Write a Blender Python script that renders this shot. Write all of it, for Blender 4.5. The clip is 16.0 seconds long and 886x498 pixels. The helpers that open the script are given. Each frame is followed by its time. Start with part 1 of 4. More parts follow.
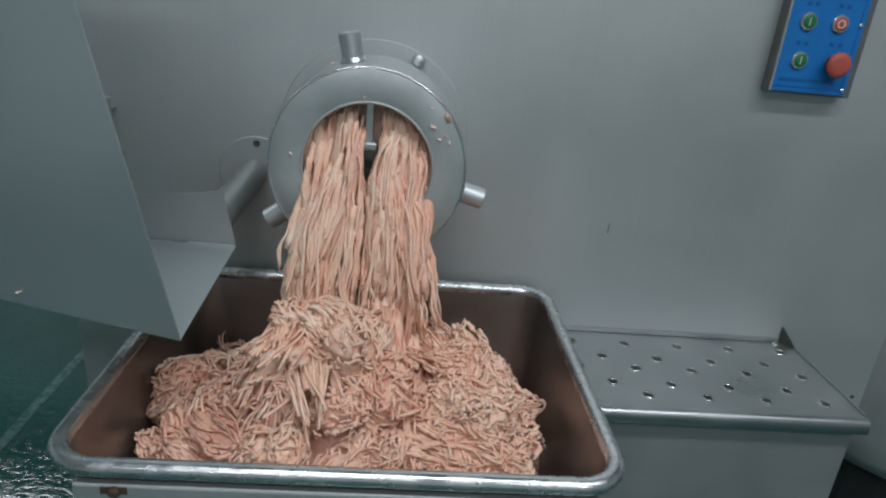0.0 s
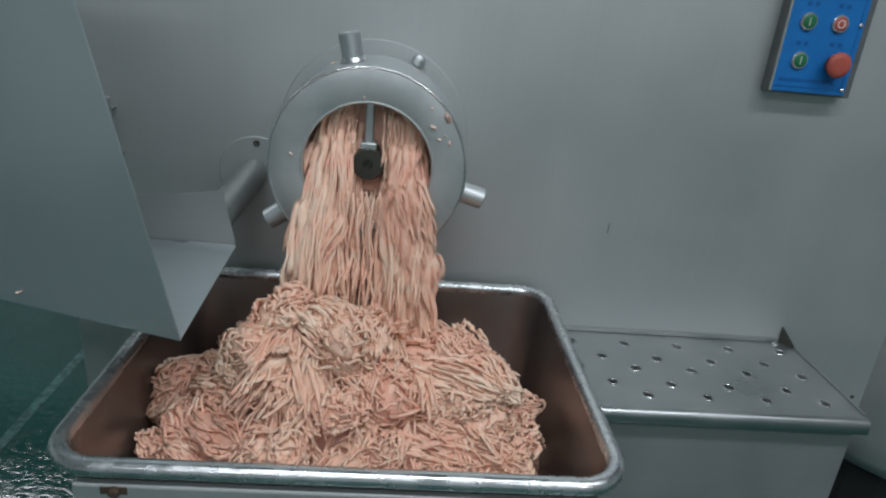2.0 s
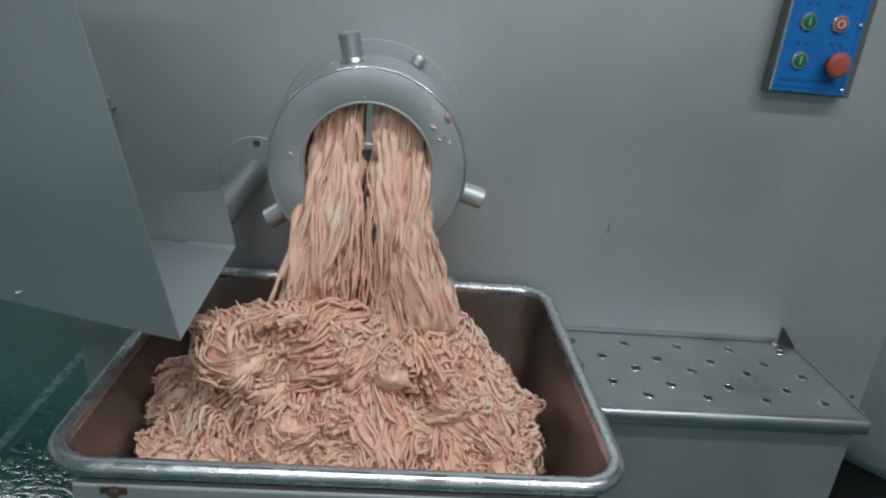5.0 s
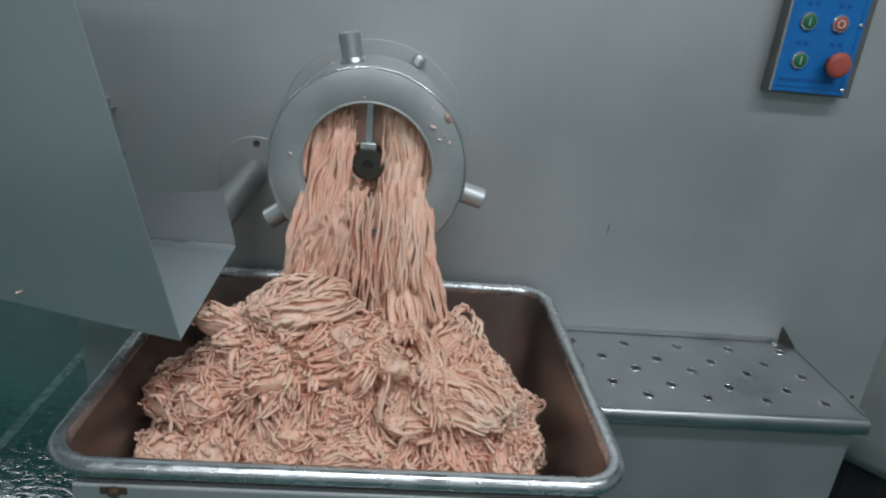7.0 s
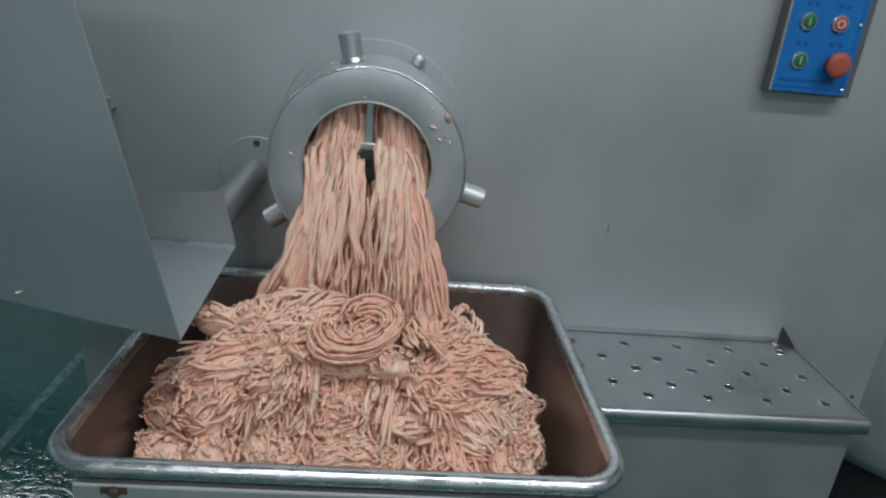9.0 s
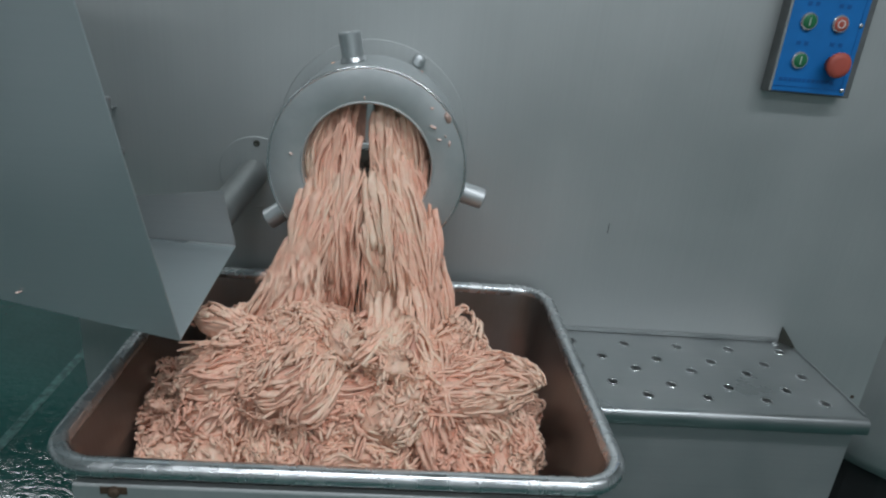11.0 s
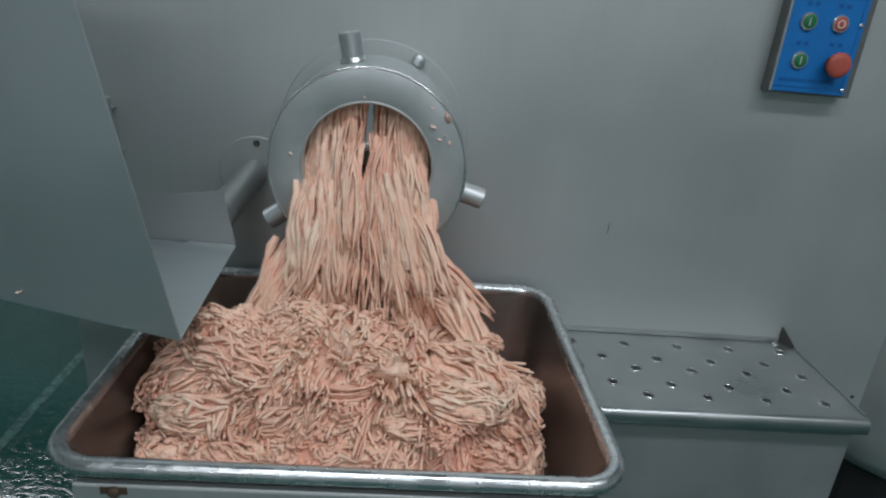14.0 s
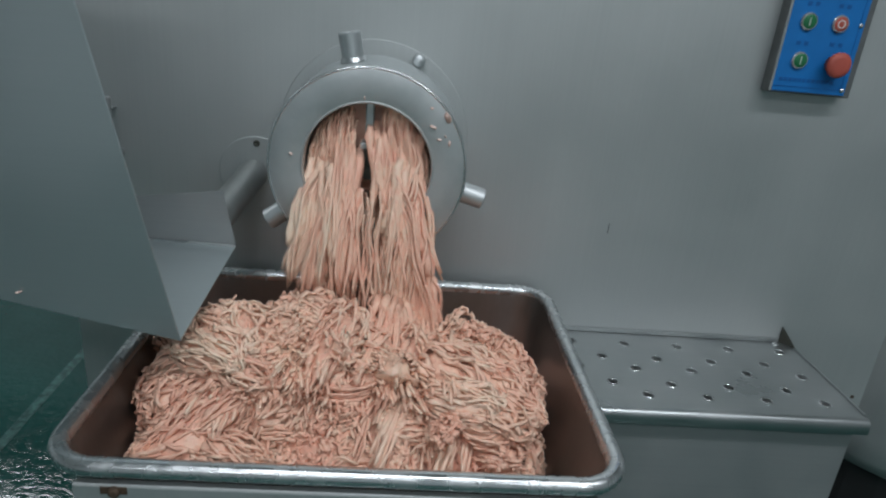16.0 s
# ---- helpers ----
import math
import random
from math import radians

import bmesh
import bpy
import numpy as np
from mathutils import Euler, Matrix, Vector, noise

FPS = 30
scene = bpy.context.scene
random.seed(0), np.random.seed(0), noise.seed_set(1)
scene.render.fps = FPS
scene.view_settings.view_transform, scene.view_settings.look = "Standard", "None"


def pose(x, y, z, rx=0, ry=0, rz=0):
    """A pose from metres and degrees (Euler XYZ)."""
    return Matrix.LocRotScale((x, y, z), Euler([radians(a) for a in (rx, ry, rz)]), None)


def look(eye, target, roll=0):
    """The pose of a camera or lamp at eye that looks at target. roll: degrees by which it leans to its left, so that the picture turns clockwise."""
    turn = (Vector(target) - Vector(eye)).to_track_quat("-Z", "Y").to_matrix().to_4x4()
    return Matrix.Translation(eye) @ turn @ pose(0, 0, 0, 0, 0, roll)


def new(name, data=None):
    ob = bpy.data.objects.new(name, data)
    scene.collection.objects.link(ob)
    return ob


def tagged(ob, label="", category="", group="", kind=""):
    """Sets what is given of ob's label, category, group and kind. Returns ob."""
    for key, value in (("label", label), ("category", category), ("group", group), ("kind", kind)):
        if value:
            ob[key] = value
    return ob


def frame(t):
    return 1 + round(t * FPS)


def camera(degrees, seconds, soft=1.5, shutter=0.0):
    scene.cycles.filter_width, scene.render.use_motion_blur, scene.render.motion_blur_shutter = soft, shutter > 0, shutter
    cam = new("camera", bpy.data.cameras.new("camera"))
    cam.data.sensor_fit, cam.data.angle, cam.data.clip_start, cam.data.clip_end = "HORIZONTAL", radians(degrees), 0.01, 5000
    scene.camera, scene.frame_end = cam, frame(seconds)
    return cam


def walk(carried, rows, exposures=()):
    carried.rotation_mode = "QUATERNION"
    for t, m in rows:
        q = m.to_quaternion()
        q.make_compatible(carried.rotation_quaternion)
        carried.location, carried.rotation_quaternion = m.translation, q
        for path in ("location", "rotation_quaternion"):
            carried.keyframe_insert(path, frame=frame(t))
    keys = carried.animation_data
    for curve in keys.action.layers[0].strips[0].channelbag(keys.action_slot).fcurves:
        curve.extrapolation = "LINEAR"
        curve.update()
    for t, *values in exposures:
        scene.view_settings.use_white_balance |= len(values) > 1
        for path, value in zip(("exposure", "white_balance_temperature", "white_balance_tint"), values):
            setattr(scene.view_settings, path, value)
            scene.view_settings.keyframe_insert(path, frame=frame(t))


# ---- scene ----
# The camera stands still.
EYE = (0.3547, -1.2068, 1.2308)
AIM = (0.3547 + 0.07073, -1.2068 + 0.92800, 1.2308 - 0.36580)
cam = camera(67.7, 16.0, soft=2.2, shutter=0.5)
walk(cam, [(0.0, look(EYE, AIM, 5.39)), (16.0, look(EYE, AIM, 5.39))],
     exposures=[(0.0, -0.02), (7.0, -0.03), (9.0, -0.05), (11.5, -0.10), (16.0, -0.10)])

# ---- world and lights ----
world = bpy.data.worlds.new("world")
scene.world = world
world.use_nodes = True
world.node_tree.nodes["Background"].inputs[0].default_value = (0.55, 0.62, 0.64, 1)
world.node_tree.nodes["Background"].inputs[1].default_value = 0.03
scene.view_settings.exposure = 0.0


def area_lamp(name, m, sx, sy, watts, colour):
    data = bpy.data.lights.new(name, "AREA")
    data.shape, data.size, data.size_y, data.energy, data.color = "RECTANGLE", sx, sy, watts, colour
    ob = new(name, data)
    ob.matrix_basis = m
    return ob


COOL = (0.95, 1.0, 1.07)
TUBES = ((0.3, -1.35), (1.7, -1.30), (-0.2, -2.9), (1.7, -2.9), (-2.5, 2.7), (-2.5, 0.6))
for tx, ty in TUBES:
    area_lamp("tube_light", pose(tx, ty, 2.84), 1.2, 0.2, 16.8, COOL)

# ---- materials ----


def material(name):
    m = bpy.data.materials.new(name)
    m.use_nodes = True
    return m, m.node_tree.nodes, m.node_tree.links, m.node_tree.nodes["Principled BSDF"]


def ramp(nodes, links, source, stops):
    r = nodes.new("ShaderNodeValToRGB")
    while len(r.color_ramp.elements) < len(stops):
        r.color_ramp.elements.new(0.5)
    for e, (at, c) in zip(r.color_ramp.elements, stops):
        e.position, e.color = at, (*c, 1)
    links.new(source, r.inputs[0])
    return r


def coords(nodes, links, scale, kind="Object"):
    tc, mp = nodes.new("ShaderNodeTexCoord"), nodes.new("ShaderNodeMapping")
    mp.inputs["Scale"].default_value = scale
    links.new(tc.outputs[kind], mp.inputs[0])
    return mp.outputs[0]


def noise_tex(nodes, links, vec, scale, detail=4.0, rough=0.55):
    n = nodes.new("ShaderNodeTexNoise")
    n.inputs["Scale"].default_value, n.inputs["Detail"].default_value = scale, detail
    n.inputs["Roughness"].default_value = rough
    links.new(vec, n.inputs["Vector"])
    return n.outputs["Fac"]


def bump(nodes, links, bsdf, height, strength, distance):
    b = nodes.new("ShaderNodeBump")
    b.inputs["Strength"].default_value, b.inputs["Distance"].default_value = strength, distance
    links.new(height, b.inputs["Height"])
    links.new(b.outputs[0], bsdf.inputs["Normal"])


def steel(name, dark, light, rough, stretch=(6, 6, 260), metal=0.9, grain=0.12, cloud=2.5, spread=0.12):
    """Stainless sheet: drawn grain, cloudy film of wash water, patchy gloss."""
    m, nodes, links, b = material(name)
    g = noise_tex(nodes, links, coords(nodes, links, stretch), 1.0, 3.0)
    c = noise_tex(nodes, links, coords(nodes, links, (1, 1, 1)), cloud, 6.0, 0.6)
    mix = nodes.new("ShaderNodeMath")
    mix.operation = "MULTIPLY_ADD"
    mix.inputs[1].default_value = 0.16
    links.new(g, mix.inputs[0])
    sc = nodes.new("ShaderNodeMath")
    sc.operation = "MULTIPLY"
    sc.inputs[1].default_value = 0.84
    links.new(c, sc.inputs[0])
    links.new(sc.outputs[0], mix.inputs[2])
    r = ramp(nodes, links, mix.outputs[0], ((0.3, dark), (0.7, light)))
    links.new(r.outputs[0], b.inputs["Base Color"])
    rr = nodes.new("ShaderNodeMapRange")
    rr.inputs["To Min"].default_value, rr.inputs["To Max"].default_value = rough - spread, rough + spread
    rr.inputs["From Min"].default_value, rr.inputs["From Max"].default_value = 0.3, 0.7
    links.new(c, rr.inputs[0])
    links.new(rr.outputs[0], b.inputs["Roughness"])
    b.inputs["Metallic"].default_value = metal
    bump(nodes, links, b, g, grain, 0.0006)
    return m


def plain(name, colour, rough=0.5, metal=0.0, vary=0.15, scale=30.0, relief=0.1):
    m, nodes, links, b = material(name)
    n = noise_tex(nodes, links, coords(nodes, links, (1, 1, 1)), scale, 5.0)
    lo = tuple(max(0.0, k * (1 - vary)) for k in colour)
    hi = tuple(min(1.0, k * (1 + vary)) for k in colour)
    r = ramp(nodes, links, n, ((0.3, lo), (0.7, hi)))
    links.new(r.outputs[0], b.inputs["Base Color"])
    b.inputs["Roughness"].default_value, b.inputs["Metallic"].default_value = rough, metal
    bump(nodes, links, b, n, relief, 0.001)
    return m


def meat(name, stops, scale=120.0):
    """Pale pink ground meat, moist; each strand has its own tone."""
    m, nodes, links, b = material(name)
    n = noise_tex(nodes, links, coords(nodes, links, (1, 1, 1)), scale, 4.0, 0.6)
    big = noise_tex(nodes, links, coords(nodes, links, (1, 1, 1)), 14.0, 2.0)
    geo, info = nodes.new("ShaderNodeNewGeometry"), nodes.new("ShaderNodeObjectInfo")

    def madd(a, f, c):
        k = nodes.new("ShaderNodeMath")
        k.operation = "MULTIPLY_ADD"
        links.new(a, k.inputs[0])
        k.inputs[1].default_value = f
        if isinstance(c, float):
            k.inputs[2].default_value = c
        else:
            links.new(c, k.inputs[2])
        return k.outputs[0]

    v = madd(n, 0.50, 0.0)
    v = madd(geo.outputs["Random Per Island"], 0.11, v)
    v = madd(info.outputs["Random"], 0.16, v)
    v = madd(big, 0.42, v)
    r = ramp(nodes, links, v, stops)
    links.new(r.outputs[0], b.inputs["Base Color"])
    b.inputs["Roughness"].default_value = 0.26
    b.inputs["Specular IOR Level"].default_value = 0.5
    bump(nodes, links, b, n, 0.8, 0.0035)
    return m


STEEL_WALL = steel("machine_steel", (0.46, 0.49, 0.485), (0.58, 0.605, 0.60), 0.55, (240, 240, 3), metal=0.65, cloud=1.6)
STEEL_CHUTE = steel("chute_steel", (0.48, 0.54, 0.55), (0.56, 0.615, 0.625), 0.48, (3, 200, 200), cloud=2.0)
STEEL_RING = steel("ring_steel", (0.52, 0.56, 0.565), (0.66, 0.685, 0.685), 0.42, (90, 90, 90), metal=0.8, cloud=9)
# Dark brown: the bowl's inner shade and meat reflection put into the steel's colour.
STEEL_TUB_SHADED = steel("shaded_tub_steel", (0.22, 0.205, 0.19), (0.32, 0.30, 0.285), 0.36, (200, 200, 4), cloud=5)
STEEL_RIM = steel("rim_steel", (0.5, 0.53, 0.54), (0.68, 0.7, 0.7), 0.26, (45, 45, 45), grain=0.9, cloud=30)
# Darker steel that carries the shade of step skirts and chute back.
STEEL_DIM = steel("dim_steel", (0.29, 0.315, 0.315), (0.38, 0.40, 0.40), 0.55, (4, 220, 220), metal=0.55, cloud=4)
STEEL_PIPE = steel("pipe_steel", (0.30, 0.32, 0.31), (0.44, 0.46, 0.45), 0.45, (60, 60, 60), metal=0.75, cloud=14)
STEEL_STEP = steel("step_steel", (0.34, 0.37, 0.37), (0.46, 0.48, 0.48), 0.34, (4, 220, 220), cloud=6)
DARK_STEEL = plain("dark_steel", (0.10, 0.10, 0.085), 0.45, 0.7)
DARK = plain("dark_rubber_and_shade", (0.02, 0.021, 0.022), 0.6)
MEAT_STOPS = ((0.18, (0.64, 0.20, 0.135)), (0.37, (0.88, 0.435, 0.315)), (0.58, (0.97, 0.61, 0.455)), (0.82, (0.99, 0.80, 0.62)))
MEAT = meat("ground_meat", MEAT_STOPS)
# Meat under the strands, coloured darker to put shade into the gaps.
MEAT_CORE_SHADED = meat("shaded_packed_meat", ((0.15, (0.50, 0.17, 0.12)), (0.4, (0.70, 0.34, 0.26)), (0.75, (0.86, 0.54, 0.42))), 90.0)
SCRAP = plain("pale_scrap", (0.72, 0.53, 0.46), 0.45, 0.0, 0.3, 300.0)
BLUE = plain("blue_panel", (0.0, 0.155, 0.47), 0.6, 0.0, 0.06)
BOX_STEEL = plain("dull_box_steel", (0.17, 0.18, 0.18), 0.5, 0.5)
INK = plain("dark_blue_ink", (0.0, 0.095, 0.33), 0.5)
GREEN = plain("green_button", (0.02, 0.17, 0.07), 0.3)
RED = plain("red_button", (0.42, 0.085, 0.06), 0.55)
WHITE = plain("white_mark", (0.75, 0.78, 0.75), 0.5)
CHROME = steel("chrome", (0.6, 0.62, 0.62), (0.75, 0.76, 0.76), 0.2, (20, 20, 20))
PAINT = plain("wall_paint", (0.62, 0.66, 0.66), 0.6, 0.0, 0.06, 3.0)
RUST = plain("rusty_grime", (0.075, 0.048, 0.03), 0.7, 0.0, 0.4, 200.0)


def floor_material():
    m, nodes, links, b = material("wet_green_floor")
    c = noise_tex(nodes, links, coords(nodes, links, (1, 1, 1)), 3.0, 6.0)
    r = ramp(nodes, links, c, ((0.3, (0.008, 0.072, 0.061)), (0.7, (0.021, 0.114, 0.098))))
    links.new(r.outputs[0], b.inputs["Base Color"])
    p = noise_tex(nodes, links, coords(nodes, links, (1, 1, 1)), 42.0, 3.0, 0.5)
    rr = nodes.new("ShaderNodeMapRange")
    rr.inputs["From Min"].default_value, rr.inputs["From Max"].default_value = 0.40, 0.58
    rr.inputs["To Min"].default_value, rr.inputs["To Max"].default_value = 0.03, 0.16
    links.new(p, rr.inputs[0])
    links.new(rr.outputs[0], b.inputs["Roughness"])
    bump(nodes, links, b, p, 0.8, 0.0021)
    return m


FLOOR = floor_material()

# ---- building helpers ----


def part(name, bm, mat, parent=None, label="", smooth=False):
    """Links a bmesh as one mesh object under a thing or part."""
    data = bpy.data.meshes.new(name)
    bm.to_mesh(data)
    bm.free()
    data.materials.append(mat)
    if smooth:
        data.shade_smooth()
    ob = new(name, data)
    if parent is not None:
        ob.parent = parent
    if label:
        ob["label"] = label
    return ob


def mesh_part(name, verts, faces, mat, parent=None, label="", smooth=True):
    data = bpy.data.meshes.new(name)
    data.from_pydata(verts, [], faces)
    data.materials.append(mat)
    if smooth:
        data.shade_smooth()
    ob = new(name, data)
    if parent is not None:
        ob.parent = parent
    if label:
        ob["label"] = label
    return ob


def box(bm, x0, x1, y0, y1, z0, z1, bevel=0.0, segments=2):
    made = bmesh.ops.create_cube(bm, size=1.0)["verts"]
    for v in made:
        v.co = Vector((x0 + (v.co.x + 0.5) * (x1 - x0), y0 + (v.co.y + 0.5) * (y1 - y0), z0 + (v.co.z + 0.5) * (z1 - z0)))
    if bevel:
        edges = list({e for v in made for e in v.link_edges})
        bmesh.ops.bevel(bm, geom=edges, offset=bevel, segments=segments, affect="EDGES", profile=0.5)
    return bm


def slab(name, x0, x1, y0, y1, z0, z1, mat, parent=None, bevel=0.0, label=""):
    return part(name, box(bmesh.new(), x0, x1, y0, y1, z0, z1, bevel), mat, parent, label)


def lathe(profile, n=48, closed=False):
    """A bmesh turned about local z from (radius, z) pairs."""
    bm = bmesh.new()
    rings = []
    for r, z in profile:
        rings.append([bm.verts.new((r * math.cos(2 * math.pi * i / n), r * math.sin(2 * math.pi * i / n), z)) for i in range(n)])
    pairs = list(zip(rings, rings[1:])) + ([(rings[-1], rings[0])] if closed else [])
    for a, b in pairs:
        for i in range(n):
            bm.faces.new((a[i], a[(i + 1) % n], b[(i + 1) % n], b[i]))
    if not closed:
        bm.faces.new(list(reversed(rings[0])))
        bm.faces.new(rings[-1])
    bmesh.ops.recalc_face_normals(bm, faces=bm.faces)
    return bm


def rod_profile(r, z0, z1, bevel=0.0015):
    return [(r - bevel, z0), (r, z0 + bevel), (r, z1 - bevel), (r - bevel, z1)]


def turned(bm, m):
    bmesh.ops.transform(bm, matrix=m, verts=bm.verts)
    return bm


def along(a, b):
    """The pose whose z axis runs from a to b."""
    d = Vector(b) - Vector(a)
    return Matrix.Translation(a) @ d.to_track_quat("Z", "Y").to_matrix().to_4x4()


def rod(a, b, r, bevel=0.0015, n=32):
    return turned(lathe(rod_profile(r, 0, (Vector(b) - Vector(a)).length, bevel), n), along(a, b))


def empty(name, at=(0, 0, 0)):
    ob = new(name)
    ob.location = at
    return ob


def sharpen(ob, degrees=35):
    ob.data.shade_smooth()
    bm = bmesh.new()
    bm.from_mesh(ob.data)
    for e in bm.edges:
        e.smooth = len(e.link_faces) == 2 and e.calc_face_angle(0) < radians(degrees)
    bm.to_mesh(ob.data)
    bm.free()
    return ob


def sheet(corners, thick):
    """A plate from its corners in order, thickened away from their normal."""
    bm = bmesh.new()
    f = bm.faces.new([bm.verts.new(c) for c in corners])
    f.normal_update()
    n = f.normal.copy()
    out = bmesh.ops.extrude_face_region(bm, geom=[f])["geom"]
    for v in out:
        if isinstance(v, bmesh.types.BMVert):
            v.co -= n * thick
    bmesh.ops.recalc_face_normals(bm, faces=bm.faces)
    bmesh.ops.bevel(bm, geom=list(bm.edges), offset=thick * 0.3, segments=2, affect="EDGES")
    return bm


# ---- the room ----
floor = tagged(slab("floor", -4, 4.5, -4, 4, -0.1, 0, FLOOR), "wet glossy green epoxy factory floor", "floor", kind="structure")
# Unseen walls and ceiling, added as pale surfaces for the steel to reflect.
tagged(slab("wall_south", -4, 4.5, -4.15, -4, 0, 3.0, PAINT), "unseen light grey wall added behind the viewer", "wall", kind="structure")
tagged(slab("wall_north", -4, 4.5, 4, 4.15, 0, 3.0, PAINT), "unseen light grey painted wall added around the room", "wall", kind="structure")
tagged(slab("wall_west", -4.15, -4, -4, 4, 0, 3.0, PAINT), "unseen light grey painted wall added around the room", "wall", kind="structure")
tagged(slab("wall_east", 4.5, 4.65, -4, 4, 0, 3.0, PAINT), "unseen light grey painted wall added around the room", "wall", kind="structure")
tagged(slab("ceiling", -4.15, 4.65, -4.15, 4.15, 3.0, 3.1, PAINT), "unseen light grey ceiling added over the room", "ceiling", kind="structure")

tagged(slab("floor_line", -0.675, -0.645, -1.0, 3.5, 0.0, 0.0008, plain("pale_line", (0.07, 0.17, 0.152), 0.16, 0.0, 0.6, 40.0)), "pale line on the wet green floor", "floor line", kind="structure")

# ---- the grinder's housing ----
CX, CZ = 0.3015, 0.960      # the outlet's centre
RING_R, MOUTH_R, RING_Y = 0.155, 0.100, -0.200


def build_machine():
    thing = tagged(empty("meat_grinder", (0.55, 0.5, 0)), "large brushed stainless steel meat grinder with round outlet", "grinder")
    inv = Matrix.Translation((-0.55, -0.5, 0))

    def put(ob):
        ob.matrix_parent_inverse = inv
        return ob
    # front plate with the outlet's round hole
    bm = bmesh.new()
    n, hole = 48, 0.15
    x0, x1, z0, z1 = -0.268, 1.412, 0.04, 1.95
    inner, outer = [], []
    for i in range(n):
        a = 2 * math.pi * i / n
        c, s = math.cos(a), math.sin(a)
        k = min((x1 - CX) / c if c > 1e-6 else (x0 - CX) / c if c < -1e-6 else 1e9,
                (z1 - CZ) / s if s > 1e-6 else (z0 - CZ) / s if s < -1e-6 else 1e9)
        inner.append(bm.verts.new((CX + hole * c, 0, CZ + hole * s)))
        outer.append(bm.verts.new((CX + k * c, 0, CZ + k * s)))
    for i in range(n):
        j = (i + 1) % n
        bm.faces.new((inner[i], outer[i], outer[j], inner[j]))
    def side(v):
        return "x" if min(abs(v.co.x - x0), abs(v.co.x - x1)) < 1e-6 else "z"
    for i in range(n):
        a, b = outer[i], outer[(i + 1) % n]
        if side(a) != side(b):
            ex, ez = (a, b) if side(a) == "x" else (b, a)
            bm.faces.new((a, bm.verts.new((ex.co.x, 0, ez.co.z)), b))
    bmesh.ops.recalc_face_normals(bm, faces=bm.faces)
    put(part("front_panel", bm, STEEL_WALL, thing))
    put(slab("side_panel", x0, x0 + 0.004, 0.003, 1.0, z0, z1, STEEL_WALL, thing))
    put(slab("side_panel", x1 - 0.004, x1, 0.003, 1.0, z0, z1, STEEL_WALL, thing))
    put(slab("scratch", 0.7665, 0.7685, -0.0006, 0.001, 0.812, 0.832, BOX_STEEL, thing))
    put(slab("rust_spot", 1.384, 1.392, -0.0008, 0.001, 0.463, 0.470, RUST, thing))
    put(slab("back_panel", x0, x1, 1.0, 1.004, z0, z1, STEEL_WALL, thing))
    put(slab("top_panel", x0, x1, 0.0, 1.0, z1, z1 + 0.004, STEEL_WALL, thing))
    for fx in (-0.15, 1.3):
        for fy in (0.12, 0.88):
            put(part("foot", turned(lathe([(0.05, 0), (0.05, 0.012), (0.02, 0.02), (0.02, 0.045)], 24), pose(fx, fy, 0)), DARK_STEEL, thing))
    face = pose(CX, 0, CZ, 90)     # local z points out towards the viewer
    put(sharpen(part("mounting_flange", turned(lathe([(0.170, -0.002), (0.171, 0.0), (0.171, 0.004), (0.1695, 0.0055), (0.13, 0.0055), (0.13, -0.002)], 96, True), face @ pose(0, 0.008, 0)), STEEL_WALL, thing)))
    nut = part("flange_nut", turned(lathe([(0.011, 0.008), (0.011, 0.018), (0.009, 0.023), (0.004, 0.0255)], 24), face @ pose(0.0715, 0.150, 0)), STEEL_RING, thing)
    put(sharpen(nut))
    # barrel behind the ring
    put(sharpen(part("barrel", turned(lathe([(0.149, 0.05), (0.149, -0.45), (0.108, -0.45), (0.108, 0.05)], 96, True), face), STEEL_RING, thing)))
    put(part("barrel_end", turned(lathe([(0.149, -0.45), (0.149, -0.47)], 48), face), DARK_STEEL, thing))
    # clamping ring: bevelled front edge, hollow, lip at the mouth
    y = -RING_Y
    prof = [(RING_R - 0.003, 0.022), (RING_R, 0.026), (RING_R, y - 0.0045), (RING_R - 0.0012, y - 0.0014), (RING_R - 0.0045, y),
            (MOUTH_R + 0.004, y), (MOUTH_R + 0.001, y - 0.001), (MOUTH_R, y - 0.004), (MOUTH_R, y - 0.05), (0.118, y - 0.052), (0.118, 0.022)]
    ring = put(sharpen(part("clamping_ring", turned(lathe(prof, 128, True), face), STEEL_RING, thing, "heavy turned steel clamping ring"), 24))
    # Outer chrome ringlet is added to draw the highlight along the worn edge.
    for name, rad, depth, thick in (("edge_highlight", RING_R - 0.0022, y - 0.0022, 0.0027), ("mouth_lip", MOUTH_R + 0.0022, y - 0.0016, 0.0024)):
        ringlet = [(rad + thick * math.cos(radians(a)), depth + thick * math.sin(radians(a))) for a in range(0, 360, 45)]
        part(name, turned(lathe(ringlet, 128, True), face), CHROME if rad > 0.13 else STEEL_WALL, ring, "worn steel edge added for a bright highlight" if rad > 0.13 else "", True)
    for deg, yy in ((102, -0.125), (-15.3, -0.145), (215, -0.145)):
        a = radians(deg)
        d = Vector((math.cos(a), 0, math.sin(a)))
        p0, p1 = Vector((CX, yy, CZ)) + d * 0.149, Vector((CX, yy, CZ)) + d * 0.2
        peg = part("handle_peg", turned(lathe([(0.0175, 0), (0.0175, (p1 - p0).length - 0.002), (0.0155, (p1 - p0).length), (0.010, (p1 - p0).length), (0.009, (p1 - p0).length - 0.003)], 32), along(p0, p1)), STEEL_RING, ring)
        peg.matrix_parent_inverse = Matrix.Identity(4)
        sharpen(peg)
